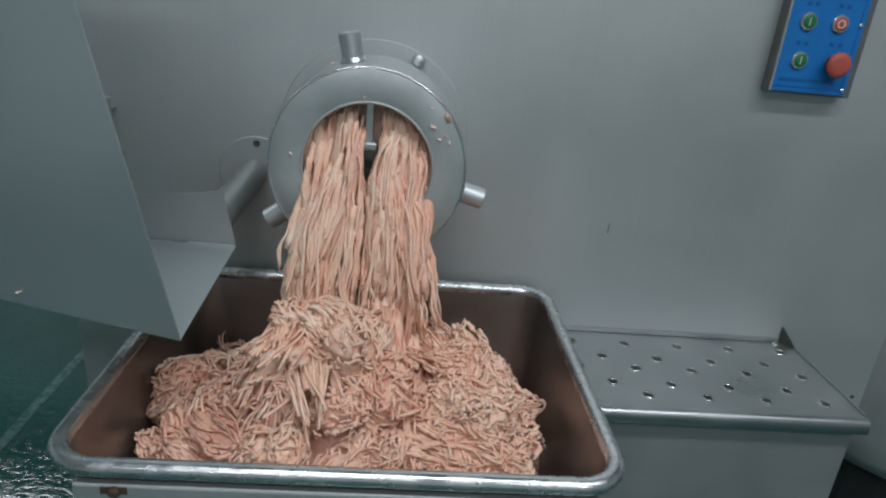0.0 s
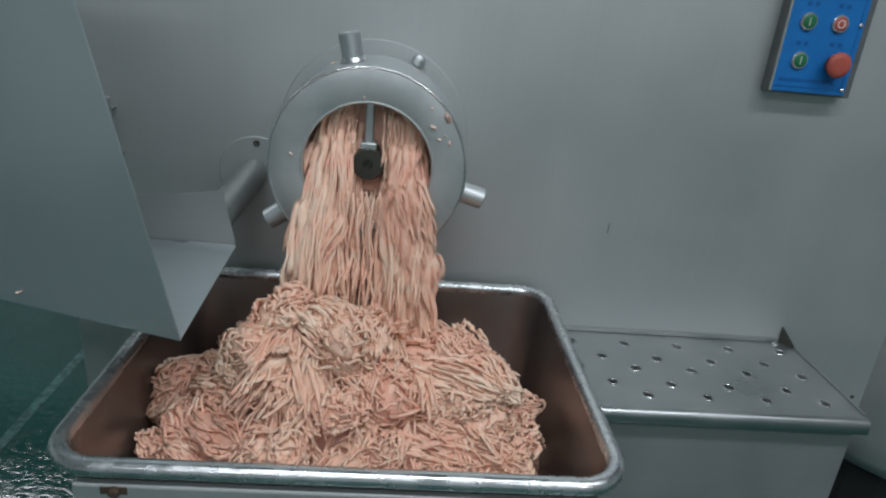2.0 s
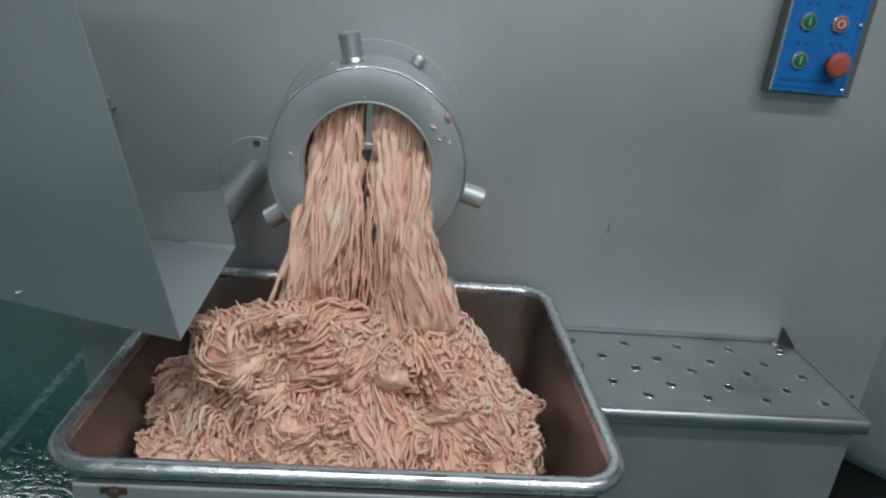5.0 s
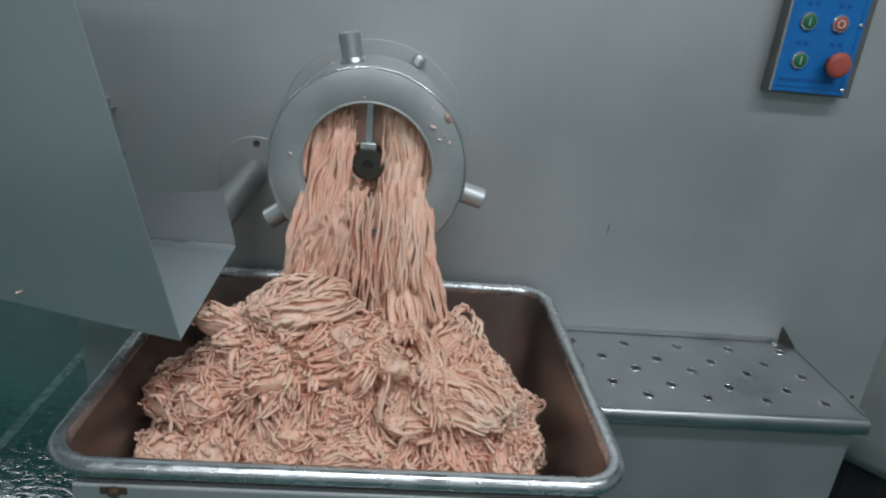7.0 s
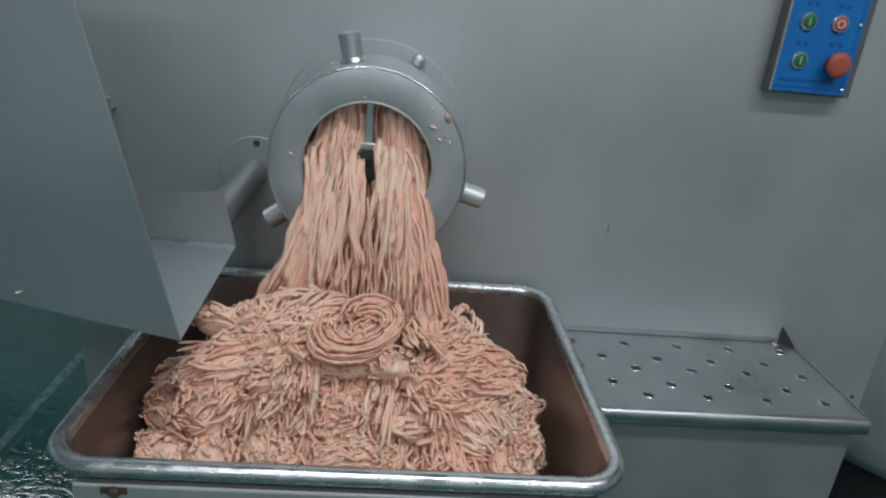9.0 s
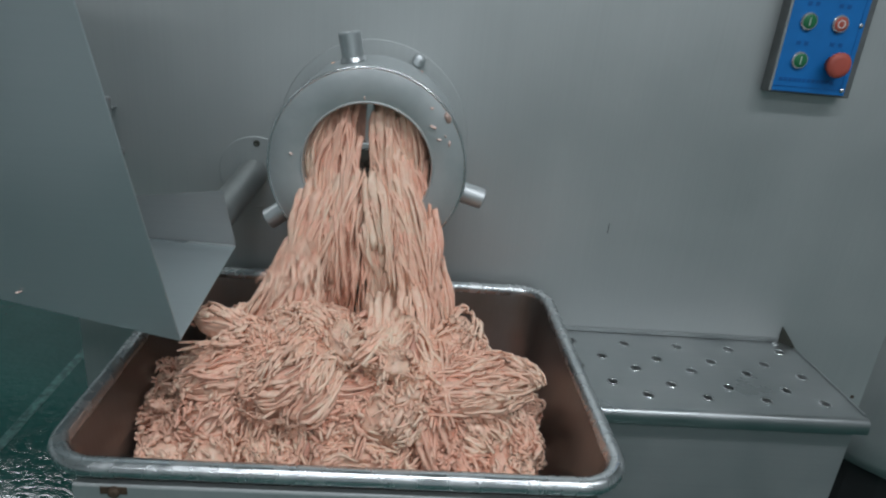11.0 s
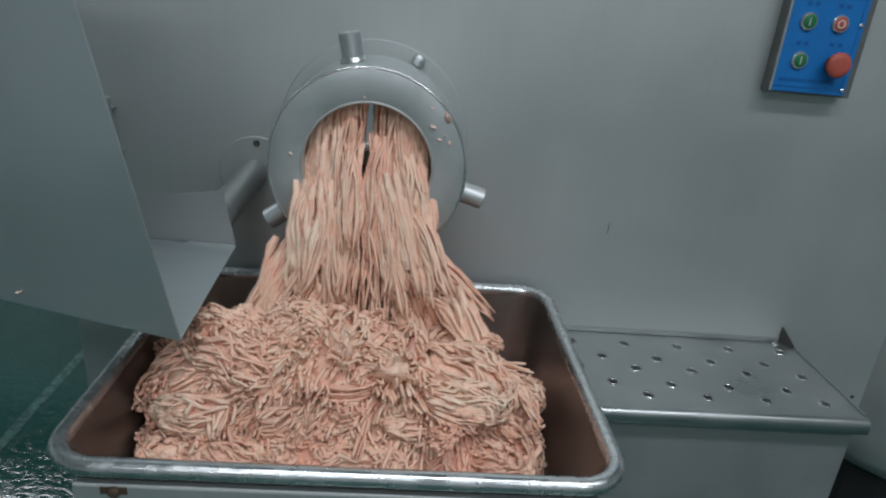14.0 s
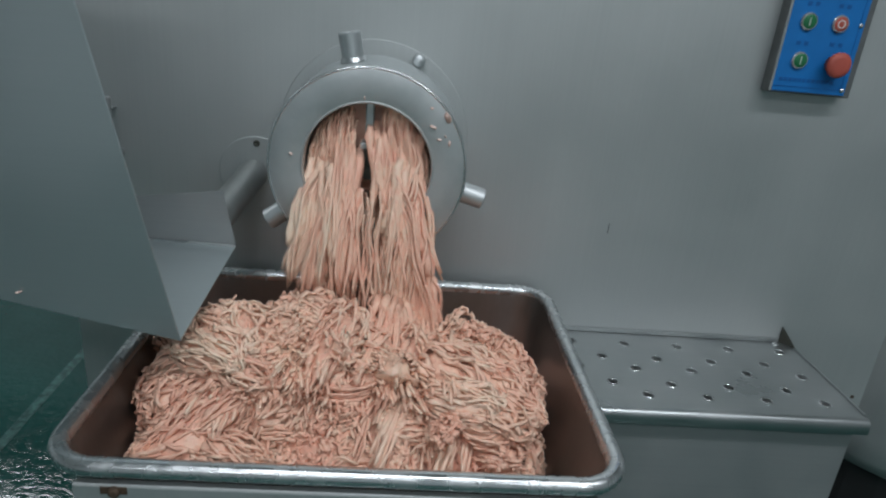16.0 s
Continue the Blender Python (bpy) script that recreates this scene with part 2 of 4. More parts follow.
        weld = part("weld_bead", turned(lathe([(0.0175, 0.0), (0.0215, 0.004), (0.0185, 0.010)], 32), along(p0 + d * 0.003, p1)), STEEL_RIM, ring)
        sharpen(weld, 60)
    # bearing hub and its arm inside the mouth
    hub = put(sharpen(part("bearing_hub", turned(lathe([(0.026, 0.09), (0.026, 0.172), (0.0235, 0.176), (0.008, 0.176), (0.007, 0.168)], 40), face), DARK_STEEL, thing, "dark round bearing hub")))
    bm = box(bmesh.new(), CX - 0.0075, CX + 0.0055, -0.168, -0.10, CZ + 0.03, CZ + 0.104, 0.002)
    put(part("hub_arm", bm, STEEL_RING, thing))
    bm = box(bmesh.new(), CX - 0.014, CX + 0.012, -0.172, -0.11, CZ + 0.022, CZ + 0.034, 0.002)
    put(part("arm_foot", bm, STEEL_RING, thing))
    return thing


PIPE_END = (0.0600, -0.190, 0.850)


def build_swivel():
    """Pipe stub on a round plate that carries the chute."""
    thing = tagged(empty("swivel_arm", (0.088, 0, 0.884)), "grey steel pipe arm on a round wall plate", "pipe arm")
    inv = Matrix.Translation((-0.088, 0, -0.884))
    p = sharpen(part("wall_plate", turned(lathe([(0.067, -0.001), (0.0675, 0.003), (0.0665, 0.004)], 64), pose(0.088, 0, 0.884, 90)), STEEL_WALL, thing))
    p.matrix_parent_inverse = inv
    q = sharpen(part("pipe", rod((0.083, -0.002, 0.8835), PIPE_END, 0.0262), STEEL_PIPE, thing))
    q.matrix_parent_inverse = inv
    s = part("screw", turned(lathe([(0.006, 0.003), (0.006, 0.0055), (0.004, 0.006), (0.002, 0.005)], 20), pose(0.089, 0, 0.939, 90)), DARK_STEEL, thing)
    s.matrix_parent_inverse = inv


def build_chute():
    thing = tagged(empty("feed_chute", (-0.3, -0.3, 0.8)), "folded stainless sheet steel chute tilted over the tub", "chute")
    inv = Matrix.Translation((0.3, 0.3, -0.8))
    yb, yf = -0.20, -0.45
    B, A, C, D = (0.097, yb, 0.814), (0.079, yb, 0.907), (0.0877, yf, 0.781), (0.0, yf, 1.187)
    back = [(-0.5, yb, 0.823), B, A, (-0.5, yb, 0.829)]
    front = [(-0.9, yf, 0.990), C, D, (-0.05, yf, 1.40), (-0.9, yf, 1.40)]
    base = [(-0.5, yb - 0.002, 0.823), (-0.5, yf, 0.906), (C[0], C[1], C[2] + 0.002), (B[0], yb - 0.002, B[2])]
    for name, c, t in (("back_plate", back, 0.0025), ("front_plate", front, 0.003), ("floor_plate", base, -0.0025)):
        # The back plate's shade is put into its colour by a darker steel.
        ob = part(name, sheet(c, t), STEEL_DIM if name == "back_plate" else STEEL_CHUTE, thing)
        ob.matrix_parent_inverse = inv
    w = part("weld_seam", rod((-0.3, yb - 0.004, 0.822), (0.0965, yb - 0.004, 0.8165), 0.0026, 0.0005, 10), STEEL_RIM, thing, "bright polished weld seam")
    w.matrix_parent_inverse = inv


def build_latch():
    thing = tagged(empty("wall_handle", (-0.165, 0, 0.95)), "upright dark steel handle on the machine front", "handle")
    inv = Matrix.Translation((0.165, 0, -0.95))
    for ob in (part("bar", box(bmesh.new(), -0.165, -0.150, -0.043, -0.033, 0.905, 1.010, 0.003), STEEL_DIM, thing),
               part("bracket", box(bmesh.new(), -0.169, -0.149, -0.034, 0.0, 0.898, 0.910, 0.002), STEEL_DIM, thing),
               part("bracket", box(bmesh.new(), -0.169, -0.155, -0.034, 0.0, 0.985, 0.987, 0.002), STEEL_DIM, thing)):
        ob.matrix_parent_inverse = inv


# ---- the step ledge ----
STEP_Z, STEP_Y, STEP_X0, STEP_X1 = 0.594, -0.2735, 0.672, 1.20


def build_step():
    thing = tagged(empty("perforated_step", (0.8, -0.14, 0)), "stainless steel step with a perforated anti-slip top", "step")
    inv = Matrix.Translation((-0.8, 0.14, 0))
    holes = []
    for row, (y, off) in enumerate(((-0.0495, 0.0), (-0.103, -0.0545), (-0.142, 0.0), (-0.193, -0.0545), (-0.2305, 0.0))):
        drift = (0.8275, 0.8222, 0.8225, 0.8180, 0.8170)[row]
        for k in range(-4, 4):
            x = drift + off + 0.1095 * k
            if STEP_X0 + 0.02 < x < STEP_X1 - 0.02:
                holes.append((x, y))
    # grid plate: cells with a round hole where one falls, made row by row
    bm = bmesh.new()
    verts = {}

    def vert(x, y):
        key = (round(x, 4), round(y, 4))
        if key not in verts:
            verts[key] = bm.verts.new((x, y, STEP_Z))
        return verts[key]
    rr, half, n = 0.0088, 0.018, 16
    ys = sorted({STEP_Y + 0.004, -0.002, *(y - half for _, y in holes), *(y + half for _, y in holes)})
    for y0, y1 in zip(ys, ys[1:]):
        if y1 - y0 < 1e-6:
            continue
        inside = [h for h in holes if h[1] - half <= y0 + 1e-6 and h[1] + half >= y1 - 1e-6]
        xs = sorted({STEP_X0, STEP_X1, *(h[0] - half for h in inside), *(h[0] + half for h in inside)})
        for x0, x1 in zip(xs, xs[1:]):
            if any(h[0] - half <= x0 + 1e-6 and h[0] + half >= x1 - 1e-6 for h in inside):
                continue
            bm.faces.new((vert(x0, y0), vert(x1, y0), vert(x1, y1), vert(x0, y1)))
    for hx, hy in holes:
        rim, lip, low, sq = [], [], [], []
        for i in range(n):
            a = 2 * math.pi * i / n
            c, s = math.cos(a), math.sin(a)
            k = half / max(abs(c), abs(s))
            sq.append(bm.verts.new((hx + k * c, hy + k * s, STEP_Z)))
            lip.append(bm.verts.new((hx + (rr + 0.0050) * c, hy + (rr + 0.0050) * s, STEP_Z)))
            rim.append(bm.verts.new((hx + rr * c, hy + rr * s, STEP_Z + 0.0014)))
            low.append(bm.verts.new((hx + (rr - 0.001) * c, hy + (rr - 0.001) * s, STEP_Z - 0.004)))
        for i in range(n):
            j = (i + 1) % n
            for p, q in ((sq, lip), (lip, rim), (rim, low)):
                bm.faces.new((p[i], p[j], q[j], q[i]))
    bmesh.ops.recalc_face_normals(bm, faces=bm.faces)
    top = sharpen(part("perforated_top", bm, STEEL_STEP, thing), 50)
    top.matrix_parent_inverse = inv
    # Lips in chrome, brighter than the plate, to paint each hole's crescent highlight.
    for hx, hy in holes:
        lip = part("hole_lip", turned(lathe([(rr + 0.0030, 0.0002), (rr + 0.0014, 0.0018), (rr + 0.0004, 0.0022), (rr - 0.0004, 0.0012), (rr - 0.0002, -0.001)], 20, True), pose(hx, hy, STEP_Z)), CHROME, thing, "", True)
        lip.matrix_parent_inverse = inv
    # rolled front nose
    prof = [(0, 0.0)] + [(-0.012 * math.sin(a), -0.012 + 0.012 * math.cos(a)) for a in (0.4, 0.8, 1.2, 1.57)] + [(-0.012, -0.026), (-0.010, -0.028), (-0.009, -0.014), (0, -0.003)]
    bm = bmesh.new()
    ends = []
    for x in (STEP_X0, STEP_X1 + 0.002):
        ends.append([bm.verts.new((x, STEP_Y + 0.0045 + dy, STEP_Z + dz)) for dy, dz in prof])
    m = len(prof)
    for i in range(m):
        bm.faces.new((ends[0][i], ends[1][i], ends[1][(i + 1) % m], ends[0][(i + 1) % m]))
    bm.faces.new(ends[0])
    bm.faces.new(ends[1])
    bmesh.ops.recalc_face_normals(bm, faces=bm.faces)
    sharpen(part("rolled_nose", bm, STEEL_STEP, thing), 50).matrix_parent_inverse = inv
    # Upright skirts in a darker steel than the top: shade held by colour.
    slab("front_skirt", STEP_X0, 1.190, -0.262, -0.258, 0.0, STEP_Z - 0.006, STEEL_DIM, thing).matrix_parent_inverse = inv
    slab("side_skirt", 1.186, 1.190, -0.257, -0.001, 0.0, STEP_Z - 0.006, STEEL_DIM, thing).matrix_parent_inverse = inv
    slab("back_lip", STEP_X0, 1.172, -0.0055, -0.001, STEP_Z + 0.001, STEP_Z + 0.010, STEEL_STEP, thing, 0.001).matrix_parent_inverse = inv
    slab("end_flange", STEP_X1 - 0.001, STEP_X1 + 0.002, STEP_Y + 0.01, -0.001, STEP_Z - 0.02, STEP_Z + 0.003, STEEL_STEP, thing, 0.0008).matrix_parent_inverse = inv
    g = part("gusset", sheet([(1.180, -0.001, STEP_Z), (1.180, -0.001, STEP_Z + 0.038), (1.203, -0.030, STEP_Z + 0.001)], 0.003), DARK_STEEL, thing, "small triangular corner gusset")
    g.matrix_parent_inverse = inv
    rv = part("rivet", turned(lathe([(0.007, 0.0), (0.007, 0.003), (0.004, 0.0055)], 16), pose(1.164, -0.016, STEP_Z)), CHROME, thing)
    rv.matrix_parent_inverse = inv
    # Dark sheet added under the top so the holes read as shade.
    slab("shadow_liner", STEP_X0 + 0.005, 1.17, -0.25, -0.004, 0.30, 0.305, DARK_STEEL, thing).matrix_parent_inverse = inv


# ---- the control panel ----


def build_panel():
    thing = tagged(empty("control_panel", (1.085, 0, 1.2)), "blue push-button control panel in a steel box", "control panel")
    inv = Matrix.Translation((-1.085, 0, -1.2))

    def put(ob):
        ob.matrix_parent_inverse = inv
        return ob
    x0, x1, z0, z1 = 0.9985, 1.1495, 1.110, 1.36
    put(slab("box", x0, x1, -0.030, 0.0, z0, z1, BOX_STEEL, thing, 0.002))
    put(slab("face_plate", 1.0005, 1.1365, -0.0335, -0.030, z0 + 0.004, z1 - 0.004, BLUE, thing, 0.001))
    put(slab("face_edge", 0.9980, 1.0005, -0.034, -0.030, z0 + 0.004, z1 - 0.004, CHROME, thing))
    # engraved frame line
    for a, b, c, d in ((1.003, 1.128, 1.1225, 1.1235), (1.127, 1.128, 1.1235, 1.355)):
        put(slab("frame_line", a, b, -0.0341, -0.0336, c, d, INK, thing))

    def button(x, z, cap, r, mark):
        b = put(sharpen(part("button_bezel", turned(lathe([(r, 0), (r, 0.003), (r - 0.0018, 0.0048), (r - 0.0030, 0.0048), (r - 0.0036, 0.003)], 36), pose(x, -0.0335, z, 90)), CHROME, thing)))
        c = sharpen(part("button_cap", turned(lathe([(r - 0.0034, 0.003), (r - 0.0034, 0.0046), (r - 0.005, 0.0056)], 36), pose(x, -0.0335, z, 90)), cap, b))
        if mark == "I":
            part("mark", box(bmesh.new(), x - 0.0006, x + 0.0006, -0.0396, -0.0390, z - 0.0065, z + 0.0065), WHITE, b)
        else:
            part("mark", turned(lathe([(0.0068, 0), (0.0068, 0.0008), (0.0054, 0.0008), (0.0054, 0)], 32, True), pose(x, -0.0391, z, 90)), WHITE, b)
        return c
    button(1.0352, 1.2331, GREEN, 0.0150, "I")
    button(1.0915, 1.2333, RED, 0.0150, "O")
    button(1.0372, 1.1684, GREEN, 0.0148, "I")
    stem = put(part("stop_button", turned(lathe([(0.014, 0), (0.014, 0.010), (0.019, 0.013), (0.0212, 0.017), (0.0215, 0.021), (0.019, 0.0245), (0.012, 0.026), (0.004, 0.0265)], 40), pose(1.0985, -0.0335, 1.1668, 90)), RED, thing, "red mushroom stop button"))
    stem.data.shade_smooth()
    for x, z in ((1.1295, 1.2336), (1.1300, 1.1230)):
        put(part("screw", turned(lathe([(0.0038, 0), (0.0036, 0.0015), (0.002, 0.0025)], 16), pose(x, -0.0335, z, 90)), CHROME, thing))
    # writing too small to read: bars
    for x, z, w in ((1.026, 1.262, 0.009), (1.040, 1.262, 0.009), (1.082, 1.262, 0.009), (1.096, 1.262, 0.009),
                    (1.024, 1.197, 0.009), (1.038, 1.197, 0.009), (1.085, 1.199, 0.009), (1.100, 1.199, 0.009)):
        put(slab("caption_bar", x, x + 0.8 * w, -0.0341, -0.0336, z - 0.0032, z + 0.0032, INK, thing))
    for k in range(12):
        put(slab("caption_bar", 1.010 + 0.0085 * k, 1.0165 + 0.0085 * k, -0.0341, -0.0336, 1.132, 1.138, INK, thing))


# ---- the tub ----
TUB = (-0.0310, 0.6505, -0.5835, -0.0350)     # rim centre line
TUB_Z = 0.690


def rounded_loop(x0, x1, y0, y1, r, n=6):
    pts = []
    for cx, cy, a0 in ((x1 - r, y1 - r, 0), (x0 + r, y1 - r, 90), (x0 + r, y0 + r, 180), (x1 - r, y0 + r, 270)):
        for i in range(n + 1):
            a = radians(a0 + 90 * i / n)
            pts.append((cx + r * math.cos(a), cy + r * math.sin(a)))
    return pts


def build_tub():
    cx, cy = (TUB[0] + TUB[1]) / 2, (TUB[2] + TUB[3]) / 2
    thing = tagged(empty("meat_tub", (cx, cy, 0)), "wheeled stainless steel meat tub with a thick rolled rim", "tub")
    inv = Matrix.Translation((-cx, -cy, 0))

    def put(ob):
        ob.matrix_parent_inverse = inv
        return ob
    x0, x1, y0, y1 = TUB
    bm = bmesh.new()
    loops = []
    outside = ((0.003, TUB_Z, 0.054), (0.008, TUB_Z - 0.03, 0.056), (0.045, 0.30, 0.06), (0.06, 0.22, 0.07), (0.10, 0.19, 0.07))
    inside = ((0.106, 0.196, 0.07), (0.066, 0.226, 0.07), (0.051, 0.30, 0.06), (0.014, TUB_Z - 0.03, 0.056), (0.009, TUB_Z, 0.054))
    for inset, z, r in outside + inside:
        loops.append([bm.verts.new((px, py, z)) for px, py in rounded_loop(x0 + inset, x1 - inset, y0 + inset, y1 - inset, r)])
    n = len(loops[0])
    for k in range(len(loops)):
        a, b = loops[k], loops[(k + 1) % len(loops)]
        if k == len(outside) - 1:
            bm.faces.new(a)
            bm.faces.new(b)
            continue
        for i in range(n):
            bm.faces.new((a[i], a[(i + 1) % n], b[(i + 1) % n], b[i]))
    bmesh.ops.recalc_face_normals(bm, faces=bm.faces)
    put(sharpen(part("bowl", bm, STEEL_TUB_SHADED, thing), 40))
    # rolled rim: an oval section swept round, a little uneven
    path = rounded_loop(x0, x1, y0, y1, 0.056, 12)
    dense = []
    for i, p in enumerate(path):
        q = path[(i + 1) % len(path)]
        d = math.dist(p, q)
        k = max(1, int(d / 0.02))
        dense += [(p[0] + (q[0] - p[0]) * j / k, p[1] + (q[1] - p[1]) * j / k) for j in range(k)]
    bm = bmesh.new()
    rings, m = [], 12
    for i, p in enumerate(dense):
        q, o = dense[(i + 1) % len(dense)], dense[i - 1]
        t = Vector((q[0] - o[0], q[1] - o[1], 0)).normalized()
        side = Vector((t.y, -t.x, 0))
        wob = 0.0007 * noise.noise(Vector((p[0] * 9, p[1] * 9, 3)))
        rings.append([bm.verts.new(Vector((p[0], p[1], TUB_Z + 0.001)) + side * ((0.0118 + wob) * math.cos(2 * math.pi * j / m))
                                   + Vector((0, 0, (0.0115 + wob) * math.sin(2 * math.pi * j / m)))) for j in range(m)])
    for i in range(len(rings)):
        a, b = rings[i], rings[(i + 1) % len(rings)]
        for j in range(m):
            bm.faces.new((a[j], a[(j + 1) % m], b[(j + 1) % m], b[j]))
    bmesh.ops.recalc_face_normals(bm, faces=bm.faces)
    put(part("rolled_rim", bm, STEEL_RIM, thing, "dented polished rolled rim", True))
    # Lighter plain steel added over the bowl's darkened front.
    band = put(slab("front_band", x0 + 0.035, x1 - 0.035, y0 - 0.008, y0 + 0.004, 0.60, 0.672, STEEL_WALL, thing, 0.003, "folded plain steel band under the rim"))
    part("bolt", turned(lathe([(0.007, 0), (0.007, 0.004), (0.004, 0.006)], 16), pose(0.052, y0 - 0.008, 0.664, 90)), RUST, band)
    part("grime_patch", box(bmesh.new(), 0.036, 0.066, y0 - 0.0088, y0 - 0.008, 0.660, 0.670), RUST, band)
    for wx in (x0 + 0.13, x1 - 0.13):
        for wy in (y0 + 0.13, y1 - 0.13):
            w = put(part("castor", turned(lathe([(0.03, -0.016), (0.058, -0.014), (0.06, -0.008), (0.06, 0.008), (0.058, 0.014), (0.03, 0.016)], 28), pose(wx, wy, 0.06, 0, 90)), DARK, thing))
            part("fork", box(bmesh.new(), wx - 0.025, wx + 0.025, wy - 0.025, wy + 0.025, 0.121, 0.192, 0.004), DARK_STEEL, w)


build_machine()
build_swivel()
build_chute()
build_latch()
build_step()
build_panel()
build_tub()



def build_vat():
    """Grey rounded vessel in the gap beyond the grinder."""
    thing = tagged(empty("steel_vat", (1.78, 0.25, 0)), "dull grey rounded steel vat in the shade", "vat")
    sharpen(part("vessel", lathe([(0.30, 0.245), (0.37, 0.26), (0.40, 0.30), (0.405, 0.36), (0.405, 0.95), (0.40, 0.955), (0.39, 0.95), (0.39, 0.5)], 64), STEEL_WALL, thing), 60)
    # Black drum added in place of the shadow under the vat.
    part("shadow_drum", rod((0, 0, 0), (0, 0, 0.245), 0.34), DARK, thing)


build_vat()

# ---- ceiling lamps ----
for tx, ty in TUBES:
    lamp = tagged(empty("ceiling_lamp", (tx, ty, 2.9)), "twin-tube ceiling lamp with a white steel tray", "lamp", "ceiling lamps")
    slab("tray", -0.64, 0.64, -0.12, 0.12, 0.0, 0.1, PAINT, lamp, 0.006)
    part("tube", rod((-0.6, -0.06, -0.02), (0.6, -0.06, -0.02), 0.014), WHITE, lamp)
    part("tube", rod((-0.6, 0.06, -0.02), (0.6, 0.06, -0.02), 0.014), WHITE, lamp)

# ---- the meat ----
rng = random.Random(7)


def smooth(a, b, x):
    k = max(0.0, min(1.0, (x - a) / (b - a)))
    return k * k * (3 - 2 * k)


# the heap's ridge from side to side: at the start, half-way and at the end
RIDGES = (((-0.03, 0.45), (0.0, 0.53), (0.03, 0.645), (0.07, 0.645), (0.13, 0.655), (0.16, 0.73), (0.19, 0.772), (0.25, 0.785), (0.33, 0.76), (0.38, 0.715), (0.42, 0.70), (0.48, 0.712), (0.52, 0.672), (0.56, 0.615), (0.60, 0.54), (0.64, 0.46)),
          ((-0.03, 0.48), (-0.015, 0.56), (0.01, 0.635), (0.06, 0.695), (0.12, 0.755), (0.16, 0.778), (0.25, 0.778), (0.37, 0.775), (0.44, 0.755), (0.50, 0.715), (0.55, 0.655), (0.60, 0.56), (0.64, 0.47)),
          ((-0.03, 0.52), (-0.015, 0.585), (0.0, 0.67), (0.06, 0.685), (0.085, 0.745), (0.12, 0.775), (0.165, 0.73), (0.21, 0.78), (0.25, 0.79), (0.30, 0.765), (0.38, 0.755), (0.44, 0.735), (0.50, 0.745), (0.55, 0.70), (0.59, 0.65), (0.62, 0.55), (0.64, 0.47)))


def ridge(rows, x):
    x = min(max(x, rows[0][0]), rows[-1][0])
    for (x0, a), (x1, b) in zip(rows, rows[1:]):
        if x <= x1:
            return a + (b - a) * (x - x0) / (x1 - x0)
    return rows[-1][1]


def heap(x, y, late):
    """Height of the heap; late 0: as at the start, 0.5: half-way, 1: as at the end."""
    k = min(max(late, 0.0), 1.0) * 2
    i = min(int(k), 1)
    wide = 0.31 + (x - 0.31) * (1 + 0.20 * min(1.0, max(0.0, (-0.34 - y) / 0.20)))
    top = (ridge(RIDGES[i], wide) * (1 - (k - i)) + ridge(RIDGES[i + 1], wide) * (k - i)) - 0.022
    low = 0.575 + 0.02 * late
    if y < -0.34:
        g = 0.5 + 0.5 * math.cos(math.pi * min(1.0, (-0.34 - y) / 0.235) ** 0.95)
    else:
        g = 0.5 + 0.5 * math.cos(math.pi * min(1.0, (y + 0.34) / 0.27))
    z = low + (top - low) * g if top > low else top
    p = Vector((x * 13 + 0.8 * noise.noise(Vector((x * 16, y * 16, 2))), y * 13, 0.4 + 2.0 * round(2 * late)))
    d = noise.voronoi(p)[0]
    lump = 0.075 * (0.36 - d[0]) + 0.010 * noise.noise(Vector((x * 34, y * 34, 9)))
    edge = 0.05 * smooth(0.04, 0.0, min(y + 0.566, -0.055 - y))
    return z + lump - edge


class Strands:
    """Collects many tubes into one mesh."""

    def __init__(self):
        self.verts, self.faces = [], []

    def tube(self, pts, r, flat=1.0, ref=(0.31, 0.9, 0.2), sides=4):
        base = len(self.verts)
        n = len(pts)
        ref = Vector(ref)
        for i, p in enumerate(pts):
            t = (pts[min(i + 1, n - 1)] - pts[max(i - 1, 0)]).normalized()
            u = t.cross(ref)
            if u.length < 1e-3:
                u = t.cross(Vector((1, 0, 0)))
            u.normalize()
            v = t.cross(u)
            k = r * (0.72 if i in (0, n - 1) else rng.uniform(0.68, 1.30))
            q = rng.uniform(0, 0.6)
            for j in range(sides):
                a = 2 * math.pi * j / sides + q
                self.verts.append(p + u * (k * flat * math.cos(a)) + v * (k * math.sin(a)))
        for i in range(n - 1):
            for j in range(sides):
                a, b = base + i * sides + j, base + i * sides + (j + 1) % sides
                self.faces.append((a, b, b + sides, a + sides))
        self.faces.append(tuple(base + j for j in reversed(range(sides))))
        self.faces.append(tuple(base + (n - 1) * sides + j for j in range(sides)))

    def mesh(self, name, mat):
        data = bpy.data.meshes.new(name)
        data.from_pydata(self.verts, [], self.faces)
        data.materials.append(mat)
        data.shade_smooth()
        return data


def heap_core(late, drop):
    nx, ny = 90, 80
    verts, faces = [], []
    for j in range(ny + 1):
        for i in range(nx + 1):
            x, y = -0.026 + 0.666 * i / nx, -0.566 + 0.512 * j / ny
            z = heap(x, y, late) - drop + 0.006 * noise.noise(Vector((x * 90, y * 90, 1)))
            k = max(0.0, (0.62 - z)) * 0.13
            verts.append((0.311 + (x - 0.311) * (1 - k), -0.318 + (y + 0.318) * (1 - k), max(z, 0.24)))
    for j in range(ny):
        for i in range(nx):
            a = j * (nx + 1) + i
            faces.append((a, a + 1, a + nx + 2, a + nx + 1))
    return verts, faces


